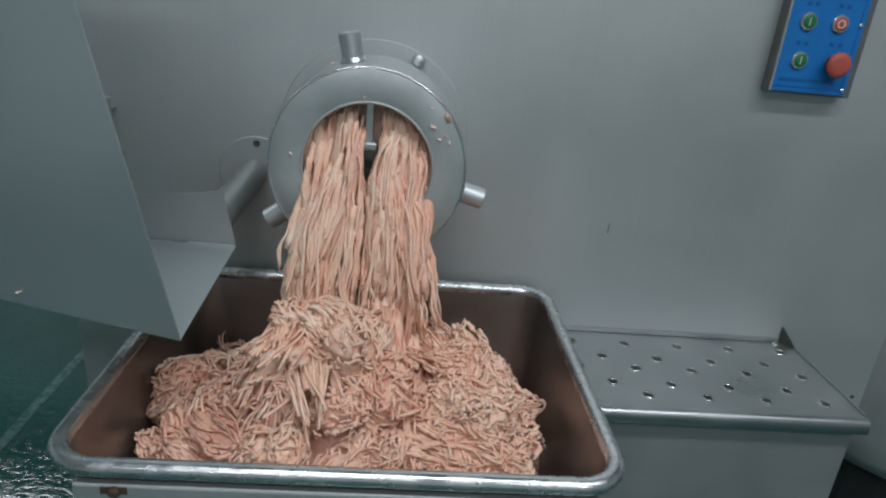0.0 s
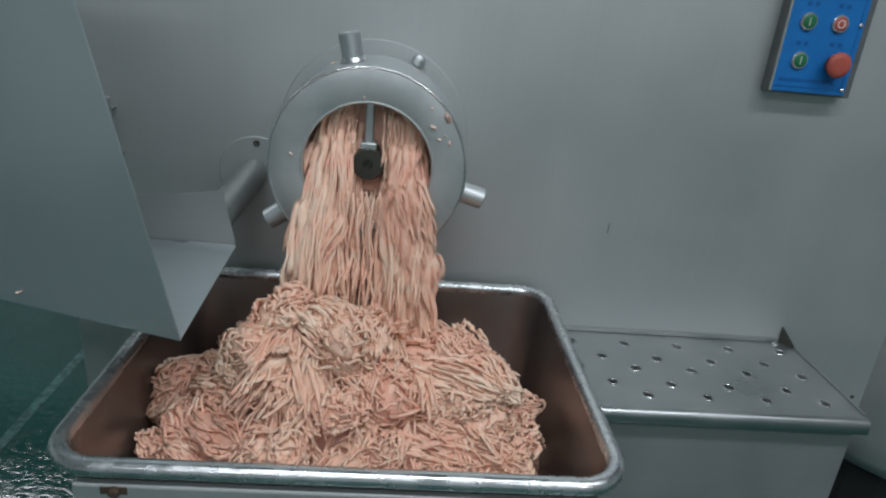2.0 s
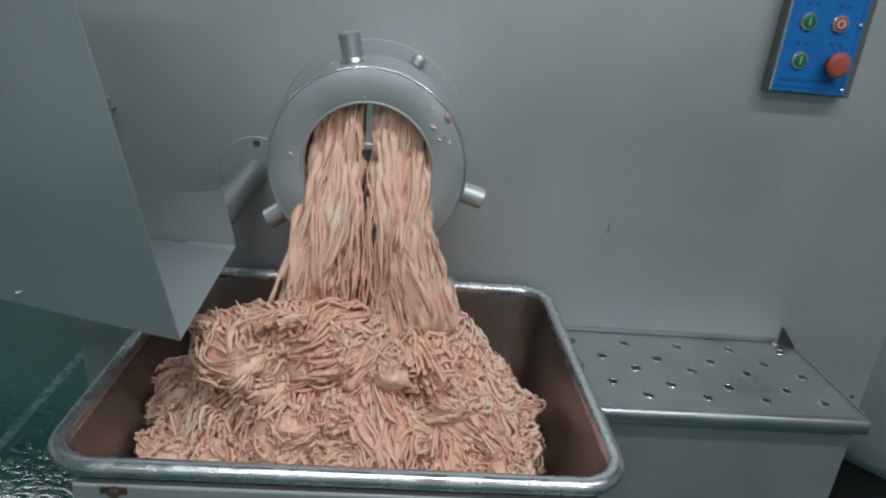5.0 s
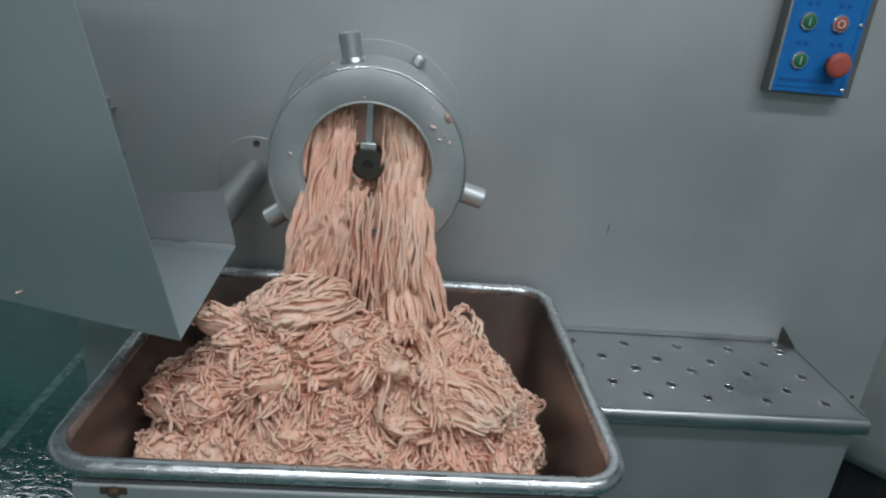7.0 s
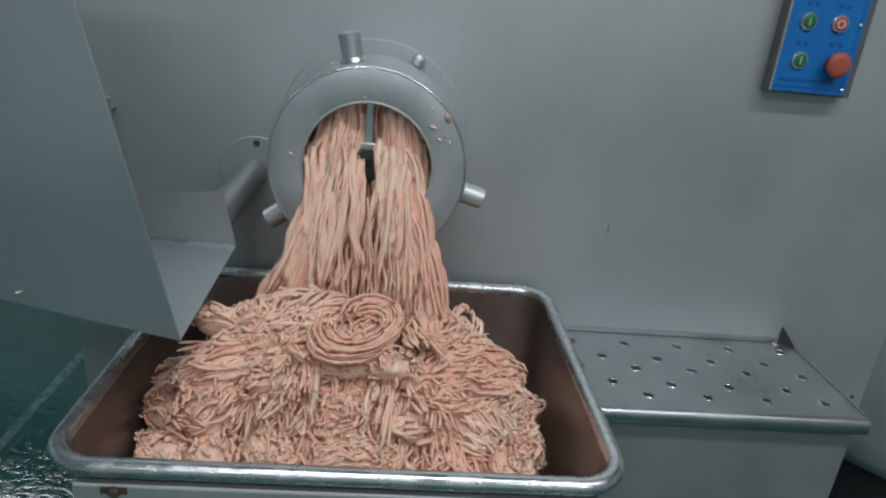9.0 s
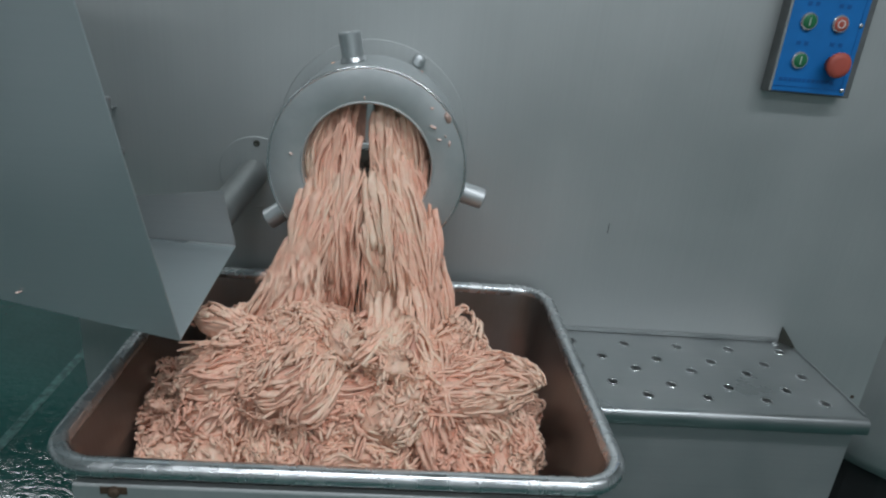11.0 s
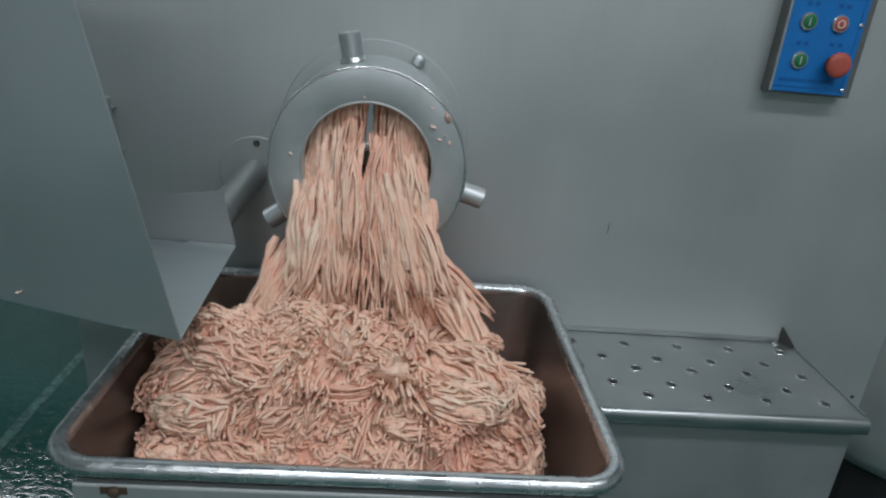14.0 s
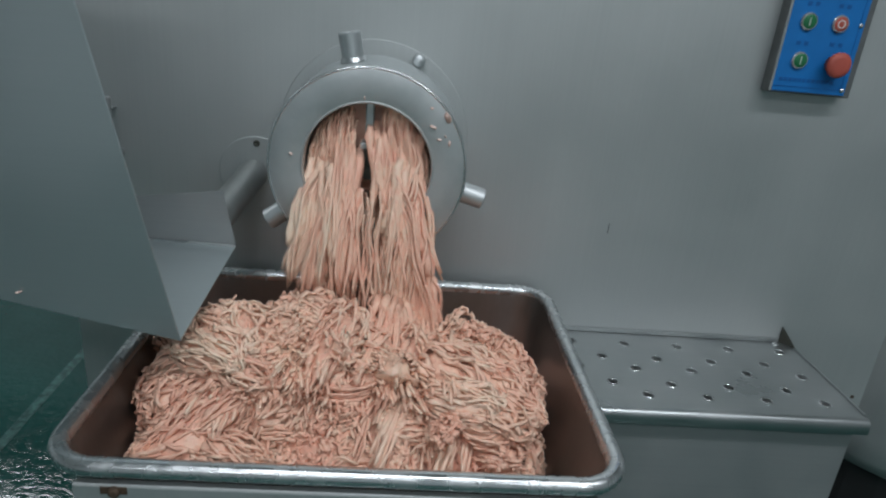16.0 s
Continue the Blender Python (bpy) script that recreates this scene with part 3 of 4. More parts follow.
def add_lump(s, m, size, strands, seed, reach=(0.014, 0.045), wild=0.5, body=0.87, core=None):
    """A lump of matted strands: a knobbly body with strands laid over it mostly along its own x axis."""
    def skin(n, k=1.0):
        w = 1 + 0.22 * noise.noise(n * 1.6 + Vector((seed, 0, 0))) + 0.10 * noise.noise(n * 4 + Vector((0, seed, 0)))
        return Vector((n.x * size[0], n.y * size[1], n.z * size[2])) * (w * k)
    core = core or s
    base, nu, nv = len(core.verts), 26, 15
    for j in range(nv + 1):
        for i in range(nu):
            a, b = 2 * math.pi * i / nu, math.pi * (j / nv - 0.5)
            n = Vector((math.cos(a) * math.cos(b), math.sin(a) * math.cos(b), math.sin(b)))
            core.verts.append(m @ skin(n, body + 0.07 * noise.noise(n * 6 + Vector((seed, 1, 2))) + 0.07 * noise.noise(n * 14 + Vector((3, seed, 2)))))
    for j in range(nv):
        for i in range(nu):
            p, q = base + j * nu + i, base + j * nu + (i + 1) % nu
            core.faces.append((p, q, q + nu, p + nu))
    for _ in range(strands):
        n = Vector((rng.gauss(0, 1), rng.gauss(0, 1), abs(rng.gauss(0, 1)) - 0.25)).normalized()
        ll, steps, pts = rng.uniform(*reach), 7, []
        lift, ph, turn = rng.uniform(-0.001, 0.004), rng.uniform(0, 6.28), rng.gauss(0, wild)
        out = rng.uniform(0, 0.25) if rng.random() < 0.2 else 0.0
        for i in range(steps):
            c = skin(n) + n * (lift + 0.0015 * math.sin(ph + 1.6 * i) + out * ll * (i / steps) ** 2)
            pts.append(m @ c)
            way = Vector((1, turn + 1.1 * noise.noise(n * 1.8 + Vector((0, 0, seed))), 0.8 * noise.noise(n * 1.8 + Vector((seed, 5, 0)))))
            t = way - n * way.dot(n)
            if t.length < 1e-3:
                break
            t.normalize()
            turn += rng.gauss(0, 0.25)
            n = (n + t * (ll / steps / Vector((t.x * size[0], t.y * size[1], t.z * size[2])).length)).normalized()
        if len(pts) > 3:
            if rng.random() < 0.22:
                s.tube(pts, rng.uniform(0.0013, 0.0022), rng.uniform(1.6, 3.0), n)
            else:
                s.tube(pts, rng.uniform(0.0013, 0.0028), rng.choice((1.0, 1.0, 1.4)))


def heap_strands(late, tufts, seed):
    """Locks of parallel strands that lie and curl over the heap, and short broken ends between them."""
    global rng
    rng = random.Random(seed)
    s = Strands()
    for lock in range(tufts):
        x, y = rng.uniform(-0.012, 0.625), rng.uniform(-0.56, -0.16)
        gx, gy = (heap(x + 0.02, y, late) - heap(x - 0.02, y, late)), (heap(x, y + 0.02, late) - heap(x, y - 0.02, late))
        short = lock % 2 == 0
        ang = math.atan2(-gy, -gx) + rng.gauss(0, 1.5 if short else 0.7)
        curl = rng.gauss(0, 30 if short else 16)
        length = rng.uniform(0.02, 0.045) if short else rng.uniform(0.045, 0.11)
        count = rng.randint(2, 5) if short else rng.randint(5, 11)
        lift = rng.uniform(-0.002, 0.004)
        arch = rng.uniform(0.0, 0.016) * (0.5 if short else 1.0)
        for k in range(count):
            off = (k - count / 2) * 0.0052 + rng.gauss(0, 0.0018)
            px, py = x - math.sin(ang) * off, y + math.cos(ang) * off
            a, n = ang + rng.gauss(0, 0.35 if short else 0.12), 6 if short else 11
            ll = length * rng.uniform(0.6, 1.25)
            up, pts, ph = rng.uniform(-0.004, 0.007), [], rng.uniform(0, 6.28)
            for i in range(n):
                f = i / (n - 1)
                z = heap(px, py, late) + lift + up + arch * math.sin(math.pi * f) + 0.0022 * math.sin(ph + 11 * f) + rng.gauss(0, 0.0009)
                pts.append(Vector((min(max(px, -0.020), 0.634), min(max(py, -0.562), -0.065), z)))
                a += curl * ll / n + rng.gauss(0, 0.28)
                px, py = px + math.cos(a) * ll / n, py + math.sin(a) * ll / n
            s.tube(pts, rng.uniform(0.0014, 0.0028), rng.choice((1.0, 1.0, 1.5)), sides=5)
    for k in range(46):
        x, y = rng.uniform(0.02, 0.585), rng.uniform(-0.535, -0.22)
        z = heap(x, y, late)
        if z < 0.52:
            continue
        big = rng.uniform(0.55, 1.05)
        size = (0.052 * big * rng.uniform(0.8, 1.5), 0.038 * big, 0.030 * big)
        m = Matrix.Translation((x, y, z + rng.uniform(-0.006, 0.010))) @ pose(0, 0, 0, rng.gauss(0, 25), rng.gauss(0, 25), rng.uniform(0, 360))
        if k % 2:
            add_lump(s, m, size, 118, k + 10.0 * late + 0.37, (0.022, 0.055), 0.3, 0.82)
        else:
            add_lump(s, m, size, 158, k + 10.0 * late + 0.37, (0.008, 0.026), 1.6, 0.84)
    return s


def build_heap():
    thing = tagged(empty("ground_meat_heap", (0.31, -0.32, 0.5)), "heap of pale pink coarse ground meat in the tub", "meat")
    inv = Matrix.Translation((-0.31, 0.32, -0.5))
    v, f = heap_core(0.0, 0.009)
    mesh_part("packed_core", v, f, MEAT_CORE_SHADED, thing).matrix_parent_inverse = inv
    ob = new("strand_tangle", heap_strands(0.0, 300, 3).mesh("strand_tangle", MEAT))
    ob.parent, ob.matrix_parent_inverse = thing, inv
    tagged(ob, "tangled loose meat strands", kind="stuff")


def build_rising_layer(late, seed, words):
    """A later surface of the heap, which swells up from below as the tub fills."""
    thing = tagged(empty("swelling_meat_layer", (0.31, -0.32, 0.5)), words, "meat", "meat layers")
    inv = Matrix.Translation((-0.31, 0.32, -0.5))
    v, f = heap_core(late, 0.009)
    mesh_part("packed_layer", v, f, MEAT_CORE_SHADED, thing).matrix_parent_inverse = inv
    ob = new("strand_tangle", heap_strands(late, 280, seed).mesh("strand_tangle", MEAT))
    ob.parent, ob.matrix_parent_inverse = thing, inv
    tagged(ob, "tangled loose meat strands", kind="stuff")
    return thing


def build_roots():
    """The strands where they leave the outlet: two lobes either side of the hub."""
    global rng
    rng = random.Random(5)
    thing = tagged(empty("outlet_meat", (CX, -0.15, CZ)), "ground meat pressing out of the grinder mouth in strands", "meat")
    inv = Matrix.Translation((-CX, 0.15, -CZ))
    s = Strands()
    for row in range(9):
        rad = 0.094 - 0.0085 * row
        count = int(2 * math.pi * rad / 0.0062)
        for k in range(count):
            a = 2 * math.pi * k / count + rng.uniform(-0.02, 0.02)
            dx, dz = rad * math.cos(a), rad * math.sin(a)
            if abs(dx) < 0.020 + 0.012 * rng.random() and dz > -0.05:
                continue
            if dz < -0.06 and row > 3:
                continue
            reach = 0.010 + 0.016 * (dz + 0.1) / 0.2 + rng.uniform(-0.004, 0.006)
            fall = rng.uniform(0.05, 0.15)
            x, z, pts = CX + dx, CZ + dz, []
            out = 0.06 * dx / 0.1
            for i in range(12):
                f = i / 11
                q = min(1.0, f * 2.2)
                y = -0.145 - reach * math.sin(q * math.pi / 2)
                down = reach * 0.6 * (1 - math.cos(q * math.pi / 2)) + max(0.0, f - 0.35) / 0.65 * fall
                w = rng.gauss(0, 0.0012)
                pts.append(Vector((x + out * down + w, y + rng.gauss(0, 0.0008), z - down)))
            s.tube(pts, rng.uniform(0.0024, 0.0032))
    for k in range(110):
        x, pts = CX + rng.uniform(-0.062, 0.066), []
        z1, z0 = rng.uniform(0.80, 0.93), rng.uniform(0.66, 0.80)
        y0 = rng.uniform(-0.235, -0.205)
        for i in range(12):
            f = i / 11
            pts.append(Vector((x + 0.1 * (x - CX) * f + 0.003 * math.sin(k + 9 * f), y0 - 0.03 * f + 0.002 * math.cos(k * 3 + 8 * f), z1 + (z0 - z1) * f)))
        s.tube(pts, rng.uniform(0.0022, 0.0031))
    ob = new("extruded_fringe", s.mesh("extruded_fringe", MEAT))
    ob.parent, ob.matrix_parent_inverse = thing, inv
    tagged(ob, kind="stuff")
    plug = part("meat_plug", turned(lathe([(0.099, -0.02), (0.099, 0.0), (0.094, 0.006), (0.03, 0.006), (0.027, 0.0)], 48), pose(CX, -0.140, CZ, 90)), MEAT_CORE_SHADED, thing)
    plug.matrix_parent_inverse = inv


def bundle_mesh(seed, length, width, count, curve, lobe, tuck):
    """A rigid sheaf of strands that hangs along local -z, its face towards local -y; its ends tuck in behind its neighbours."""
    global rng
    rng = random.Random(seed)
    s = Strands()
    k = 0
    while k < count:
        lock = rng.randint(2, 5)
        sway, swing, mid = rng.uniform(0, 6.28), rng.uniform(0.001, 0.005), ((k + lock / 2) / count - 0.5) * width
        back, lean, bow = rng.uniform(-0.006, 0.006), rng.gauss(0, 0.07), rng.gauss(0, 0.35)
        gather = rng.uniform(0.55, 0.85)
        reach = rng.uniform(0.40, 0.64)
        for j in range(k, min(count, k + lock)):
            u = (j + 0.5) / count - 0.5
            x0 = u * width - mid
            y0 = back + (j % 2) * 0.003 + rng.gauss(0, 0.0010) + 0.014 * (4 * u * u)
            top, end = length * rng.uniform(0.26, 0.38), -length * reach * rng.uniform(0.85, 1.1)
            ph, amp = rng.uniform(0, 6.3), rng.choice((0.0005, 0.0010, 0.0018, 0.0030))
            n, pts = 11, []
            torn = rng.random() < 0.2
            for i in range(n):
                f = i / (n - 1)
                z = top + (end - top) * f
                y = y0 + curve * (z / length) ** 2 * length
                x = mid * (1 - 0.15 * smooth(0.3, 0.0, f)) + x0 * (1 - (1 - gather) * smooth(0.1, 0.55, f)) + lean * z + bow * z * z + swing * math.sin(sway + 5 * f) + amp * math.sin(ph + 15 * f) - lobe * tuck * smooth(0.4, 0.0, f)
                y += 0.017 * smooth(0.34, 0.0, f) + (-0.004 if torn else 0.008) * smooth(0.62, 1.0, f)
                pts.append(Vector((x, y + 0.8 * amp * math.cos(ph * 2 + 13 * f), z)))
            s.tube(pts, rng.uniform(0.0019, 0.0031), 1.0, (0.31, 0.9, 0.2), 5)
        k += lock
    for k in range(4):
        u = (k + 0.5) / 4 - 0.5
        top, end, ph, pts = length * rng.uniform(0.20, 0.36), -length * rng.uniform(0.25, 0.45), rng.uniform(0, 6), []
        for i in range(8):
            z = top + (end - top) * i / 7
            pts.append(Vector((u * width + 0.003 * math.sin(ph + i), 0.008 + 0.014 * (4 * u * u) + curve * (z / length) ** 2 * length + rng.gauss(0, 0.001), z)))
        s.tube(pts, 0.0036, 2.0, (0, 1, 0), 6)
    return s.mesh("strand_sheaf", MEAT)


# speeds of the two lobes in m/s, and the times at which a lobe tears off
SPEED = {-1: ((0, 0.38), (4.2, 0.38), (8, 0.40), (12.8, 0.36), (13.3, 0.22), (14.5, 0.24), (15.0, 0.34), (16, 0.34)),
         1: ((0, 0.38), (4.2, 0.38), (8.2, 0.36), (11.5, 0.22), (16, 0.20))}
TEARS = {-1: ((-0.25, 0.15), (0.5, 0.03), (3.2, 0.0), (4.4, 0.1), (6.1, 0.02), (7.3, 0.02), (12.8, 0.05), (15.5, 0.0)), 1: ((-0.22, 0.11), (0.5, 0.01), (3.25, 0.0), (4.9, 0.1), (6.6, 0.12), (8.1, 0.14))}


def table(rows, t):
    for (t0, a), (t1, b) in zip(rows, rows[1:]):
        if t <= t1:
            return a + (b - a) * max(0.0, (t - t0)) / (t1 - t0)
    return rows[-1][1]


def flare(lobe, t):
    """How far the curtain's foot is drawn outward."""
    if lobe < 0:
        return table(((0, 0.01), (1.8, 0.01), (2.9, 0.07), (3.3, 0.0), (6.5, 0.02), (8.0, 0.01), (8.8, 0.05), (11.5, 0.06), (12.5, 0.09), (13.4, 0.05), (14.5, 0.11), (15.1, 0.17), (15.5, 0.05), (16, 0.0)), t)
    return table(((0, 0.01), (3.4, 0.0), (6.5, 0.015), (8.0, 0.01), (8.8, 0.04), (12, 0.04), (13.4, 0.09), (14.5, 0.15), (15.2, 0.08), (15.6, 0.02), (16, 0.0)), t)


class Sheaf:
    """One sheaf's way: forward out of the barrel, down the curtain, over the heap, and into it."""

    def __init__(self, lobe, u, depth, born, r):
        self.lobe, self.born, self.depth = lobe, born, depth
        self.x0 = CX + lobe * (0.021 + 0.063 * u)
        self.z0 = CZ + math.sqrt(0.098 ** 2 - (self.x0 - CX) ** 2) - 0.032 - 0.05 * depth
        self.u, self.twist = u, r.gauss(0, 12)
        self.tilt = r.gauss(0, 5)
        side = r.random()
        late = smooth(9, 13, born)
        self.aim_x = CX + lobe * (0.02 + (0.16 + 0.08 * late) * (0.4 * side + 0.6 * u)) + r.gauss(0, 0.02)
        self.aim_y = -0.36 - 0.08 * late * u + r.gauss(0, 0.06)
        if lobe > 0 and born > 13.0 and u < 0.6:
            self.aim_x, self.aim_y = CX + 0.03 + 0.09 * u, -0.46 + r.gauss(0, 0.02)
        self.aim_x = min(max(self.aim_x, 0.10 - 0.05 * late), 0.575)
        self.aim_y = min(max(self.aim_y, -0.52), -0.22)
        self.top = r.uniform(-0.004, 0.012)
        self.spin = r.gauss(0, 16)

    def curtain(self, s, t):
        """The place after s metres on the way; s = 0 where the sheaf starts to sink past the lip."""
        front = -0.184 + 0.012 * self.depth
        if s < 0:
            return Vector((self.x0, front - 1.3 * s, self.z0)), 0.0
        sway = flare(self.lobe, t)
        out = self.lobe * (0.13 * s * self.u + sway * smooth(0.06, 0.34, s) * (0.25 + 0.75 * self.u))
        y = front - 0.055 * smooth(0.0, 0.14, s) - 0.10 * max(0.0, s - 0.08)
        lean = self.lobe * (math.degrees(math.atan(sway * 4.5 * (0.25 + 0.75 * self.u))) * smooth(0.08, 0.2, s) + 12.0 * self.u)
        return Vector((self.x0 + out, y, self.z0 - s)), lean

    def hang(self, place, lean, s):
        pitch = -14 * smooth(0.0, 0.05, s) - 8 * smooth(0.0, 0.1, s) + 12 * smooth(0.12, 0.2, s)
        return Matrix.Translation(place) @ pose(0, 0, 0, pitch, -lean + self.tilt * smooth(0, 0.1, s), self.twist)

    def rows(self):
        t, s, fall, dt = self.born, -0.09, 0.0, 0.1
        rows, land = [], None
        place, lean = self.curtain(s, t)
        if t > 0:
            rows.append((0.0, self.hang(place, 0, 0)))
        while t < 16.0 + dt and len(rows) < 170:
            if land is None:
                place, lean = self.curtain(s, t)
                ground = heap(place.x, place.y, min(1.0, max(0.0, t / 13))) + 0.05
                if place.z <= ground and s > 0.1:
                    land = (t, place, self.hang(place, lean, s).to_quaternion())
                elif t >= 0:
                    rows.append((t, self.hang(place, lean, s)))
            if land is not None:
                t0, p0, q0 = land
                path = math.hypot(self.aim_x - p0.x, self.aim_y - p0.y)
                lasts = 0.4 + path / (0.8 * table(SPEED[self.lobe], t0))
                f = min(1.0, (t - t0) / lasts)
                x, y = p0.x + (self.aim_x - p0.x) * f, p0.y + (self.aim_y - p0.y) * f
                late = min(1.0, max(0.0, t0 / 13))
                z = heap(x, y, late) + 0.002 + 0.012 * late + self.top + (p0.z - heap(p0.x, p0.y, late) - 0.012) * (1 - smooth(0, 0.5, f)) - 0.05 * smooth(0.72, 1.0, f)
                if t >= 0 or f >= 1.0:
                    rows.append((max(t, 0.0), self.laid(x, y, z, late, f, p0, q0)))
                if f >= 1.0:
                    break
            v = table(SPEED[self.lobe], t)
            if any(t - dt <= tear < t and s > least for tear, least in TEARS[self.lobe]):
                fall = 0.3
            if fall:
                fall += 6.0 * dt
            v += max(0.0, s - 0.14) * (1.2 if v > 0.3 else 0.2) + fall
            s += v * dt
            t += dt
        t, m = rows[-1]
        if t > 16.0:
            rows[-1] = (16.0, m)
        else:
            rows.append((16.0, m))
        if rows[0][0] > 0:
            rows.insert(0, (0.0, rows[0][1]))
        clean = [rows[0]]
        for t, m in rows[1:]:
            if frame(t) > frame(clean[-1][0]):
                clean.append((t, m))
        return clean

    def laid(self, x, y, z, late, f, p0, q0):
        d = 0.04
        gx, gy = (heap(x + d, y, late) - heap(x - d, y, late)) / (2 * d), (heap(x, y + d, late) - heap(x, y - d, late)) / (2 * d)
        n = Vector((-gx, -gy, 1)).normalized()
        go = Vector((self.aim_x - p0.x, self.aim_y - p0.y - 0.05, 0)).normalized()
        down = (go - n * go.dot(n)).normalized()
        zc, yc = -down, -n
        lying = Matrix((yc.cross(zc), yc, zc)).transposed().to_quaternion()
        q = q0.slerp(lying, smooth(0.0, 0.6, f))
        return Matrix.Translation((x, y, z)) @ q.to_matrix().to_4x4() @ Matrix.Rotation(radians(self.spin * smooth(0.1, 1, f)), 4, "Y")


def build_stream():
    r = random.Random(21)
    meshes = {(lobe, outer): [bundle_mesh(100 + 5 * k + lobe + 2 * outer, 0.185 + 0.014 * (k % 4), 0.042 + 0.004 * (k % 3), 15, 0.05 + 0.04 * (k % 3), lobe, 0.013 if outer else -0.003) for k in range(6)]
              for lobe in (-1, 1) for outer in (False, True)}
    made = []
    front, back = ((0.09, 0.0, 0.0), (0.38, 0.0, 0.55), (0.62, 0.0, 0.2), (0.82, 0.15, 0.7)), ((0.22, 1.0, 0.3), (0.68, 1.0, 0.85))
    rear = tagged(empty("meat_curtain", (0, 0, 0)), "inner curtain of ground meat strands behind the others", "meat", "meat curtains")
    for lobe, words in ((-1, "falling curtain of pale pink ground meat strands"), (1, "falling curtain of coarse ground meat strands")):
        outer = tagged(empty("meat_curtain", (0, 0, 0)), words, "meat", "meat curtains")
        for u, depth, phase in front + back:
            t = -2.0
            while t < 16.0:
                v = table(SPEED[lobe], max(0, t))
                step = (0.088 if depth < 1 else 0.115) / v
                born = t + phase * step
                t += step
                if u < 0.1 and bare(born + 0.42):
                    continue
                if born > 15.6:
                    break
                ob = new("strand_sheaf", r.choice(meshes[lobe, u > 0.5]))
                ob.parent = rear if depth >= 1 else outer
                tagged(ob, kind="stuff")
                made.append((ob, Sheaf(lobe, u + r.uniform(-0.06, 0.06), depth, born, r)))
    return made


def clump_mesh(kind, seed):
    """A rigid clump of matted strands on local z = 0."""
    global rng
    rng = random.Random(seed)
    s, core = Strands(), Strands()
    if kind == "coil":
        for k in range(120):
            u, w, f0, ph = rng.uniform(-0.5, 0.5), rng.uniform(-0.5, 0.5), rng.uniform(0, 0.7), rng.uniform(0, 6.28)
            f1, pts = min(1.0, f0 + rng.uniform(0.15, 0.45)), []
            for i in range(15):
                f = f0 + (f1 - f0) * i / 14
                a = f * 8.5 + 0.4
                r = 0.076 - 0.050 * f + u * 0.036 + 0.0045 * math.sin(ph + 11 * f) + rng.gauss(0, 0.0012)
                pts.append(Vector((1.15 * r * math.cos(a), 0.72 * r * math.sin(a), 0.012 + 0.022 * f + w * 0.026 + 0.003 * math.cos(ph + 7 * f))))
            s.tube(pts, rng.uniform(0.0016, 0.0026))
        add_lump(s, Matrix.Identity(4), (0.070, 0.046, 0.022), 60, seed + 0.1, core=core)
        return core.mesh("meat_clump", MEAT), s.mesh("strand_layer", MEAT)
    if kind == "loop":
        for k in range(110):
            u, w, f0, ph = rng.uniform(0, 6.28), math.sqrt(rng.uniform(0.25, 1)), rng.uniform(0, 0.75), rng.uniform(0, 6.28)
            f1, pts = min(1.0, f0 + rng.uniform(0.12, 0.4)), []
            for i in range(10):
                f = f0 + (f1 - f0) * i / 9
                b = radians(62 + 235 * f)
                thick = 0.026 * w * (0.8 + 0.4 * math.sin(3 * f)) + 0.004 * math.sin(ph + 12 * f) + rng.gauss(0, 0.001)
                r = 0.088 + 0.008 * noise.noise(Vector((3 * f, seed, 1))) + thick * math.cos(u + 0.7 * f)
                pts.append(Vector((r * math.cos(b), thick * math.sin(u + 0.7 * f), 1.15 * r * math.sin(b))))
            s.tube(pts, rng.uniform(0.0016, 0.0027))
        spine = [Vector((0.088 * math.cos(radians(66 + 227 * i / 17)), 0, 1.15 * 0.088 * math.sin(radians(66 + 227 * i / 17)))) for i in range(18)]
        for k, q in enumerate((1, 5, 9, 13, 16)):
            add_lump(s, Matrix.Translation(spine[q]) @ pose(0, 0, 0, 0, 90 - (66 + 227 * q / 17), 0), (0.036, 0.027 + 0.004 * (k % 2), 0.026), 70, seed + k + 0.5, (0.03, 0.07), 0.5, core=core)
        core.tube(spine, 0.017, 1.0, (0, 1, 0.05), 10)
        return core.mesh("meat_clump", MEAT), s.mesh("strand_layer", MEAT)
    one = Matrix.Identity(4)
    if kind == "tuft":
        add_lump(s, one, (0.050, 0.044, 0.042), 130, seed + 0.3, (0.02, 0.05), 2.0, core=core)
        add_lump(s, pose(0.025, 0.01, 0.018, 0, 0, 80), (0.034, 0.028, 0.030), 60, seed + 0.7, (0.02, 0.05), 2.0, core=core)
    elif kind == "fold":
        add_lump(s, one, (0.080, 0.058, 0.050), 190, seed + 0.3, (0.03, 0.08), 0.4, core=core)
        add_lump(s, pose(0.02, -0.045, 0.0, 0, 0, 25), (0.060, 0.032, 0.032), 85, seed + 0.6, (0.04, 0.10), 0.3, core=core)
    else:
        add_lump(s, one, (0.105, 0.040, 0.032), 170, seed + 0.3, (0.03, 0.085), 0.4, core=core)
        add_lump(s, pose(0.06, 0.02, 0.004, 0, 0, -25), (0.055, 0.030, 0.028), 70, seed + 0.9, (0.04, 0.10), 0.4, core=core)
    return core.mesh("meat_clump", MEAT), s.mesh("strand_layer", MEAT)


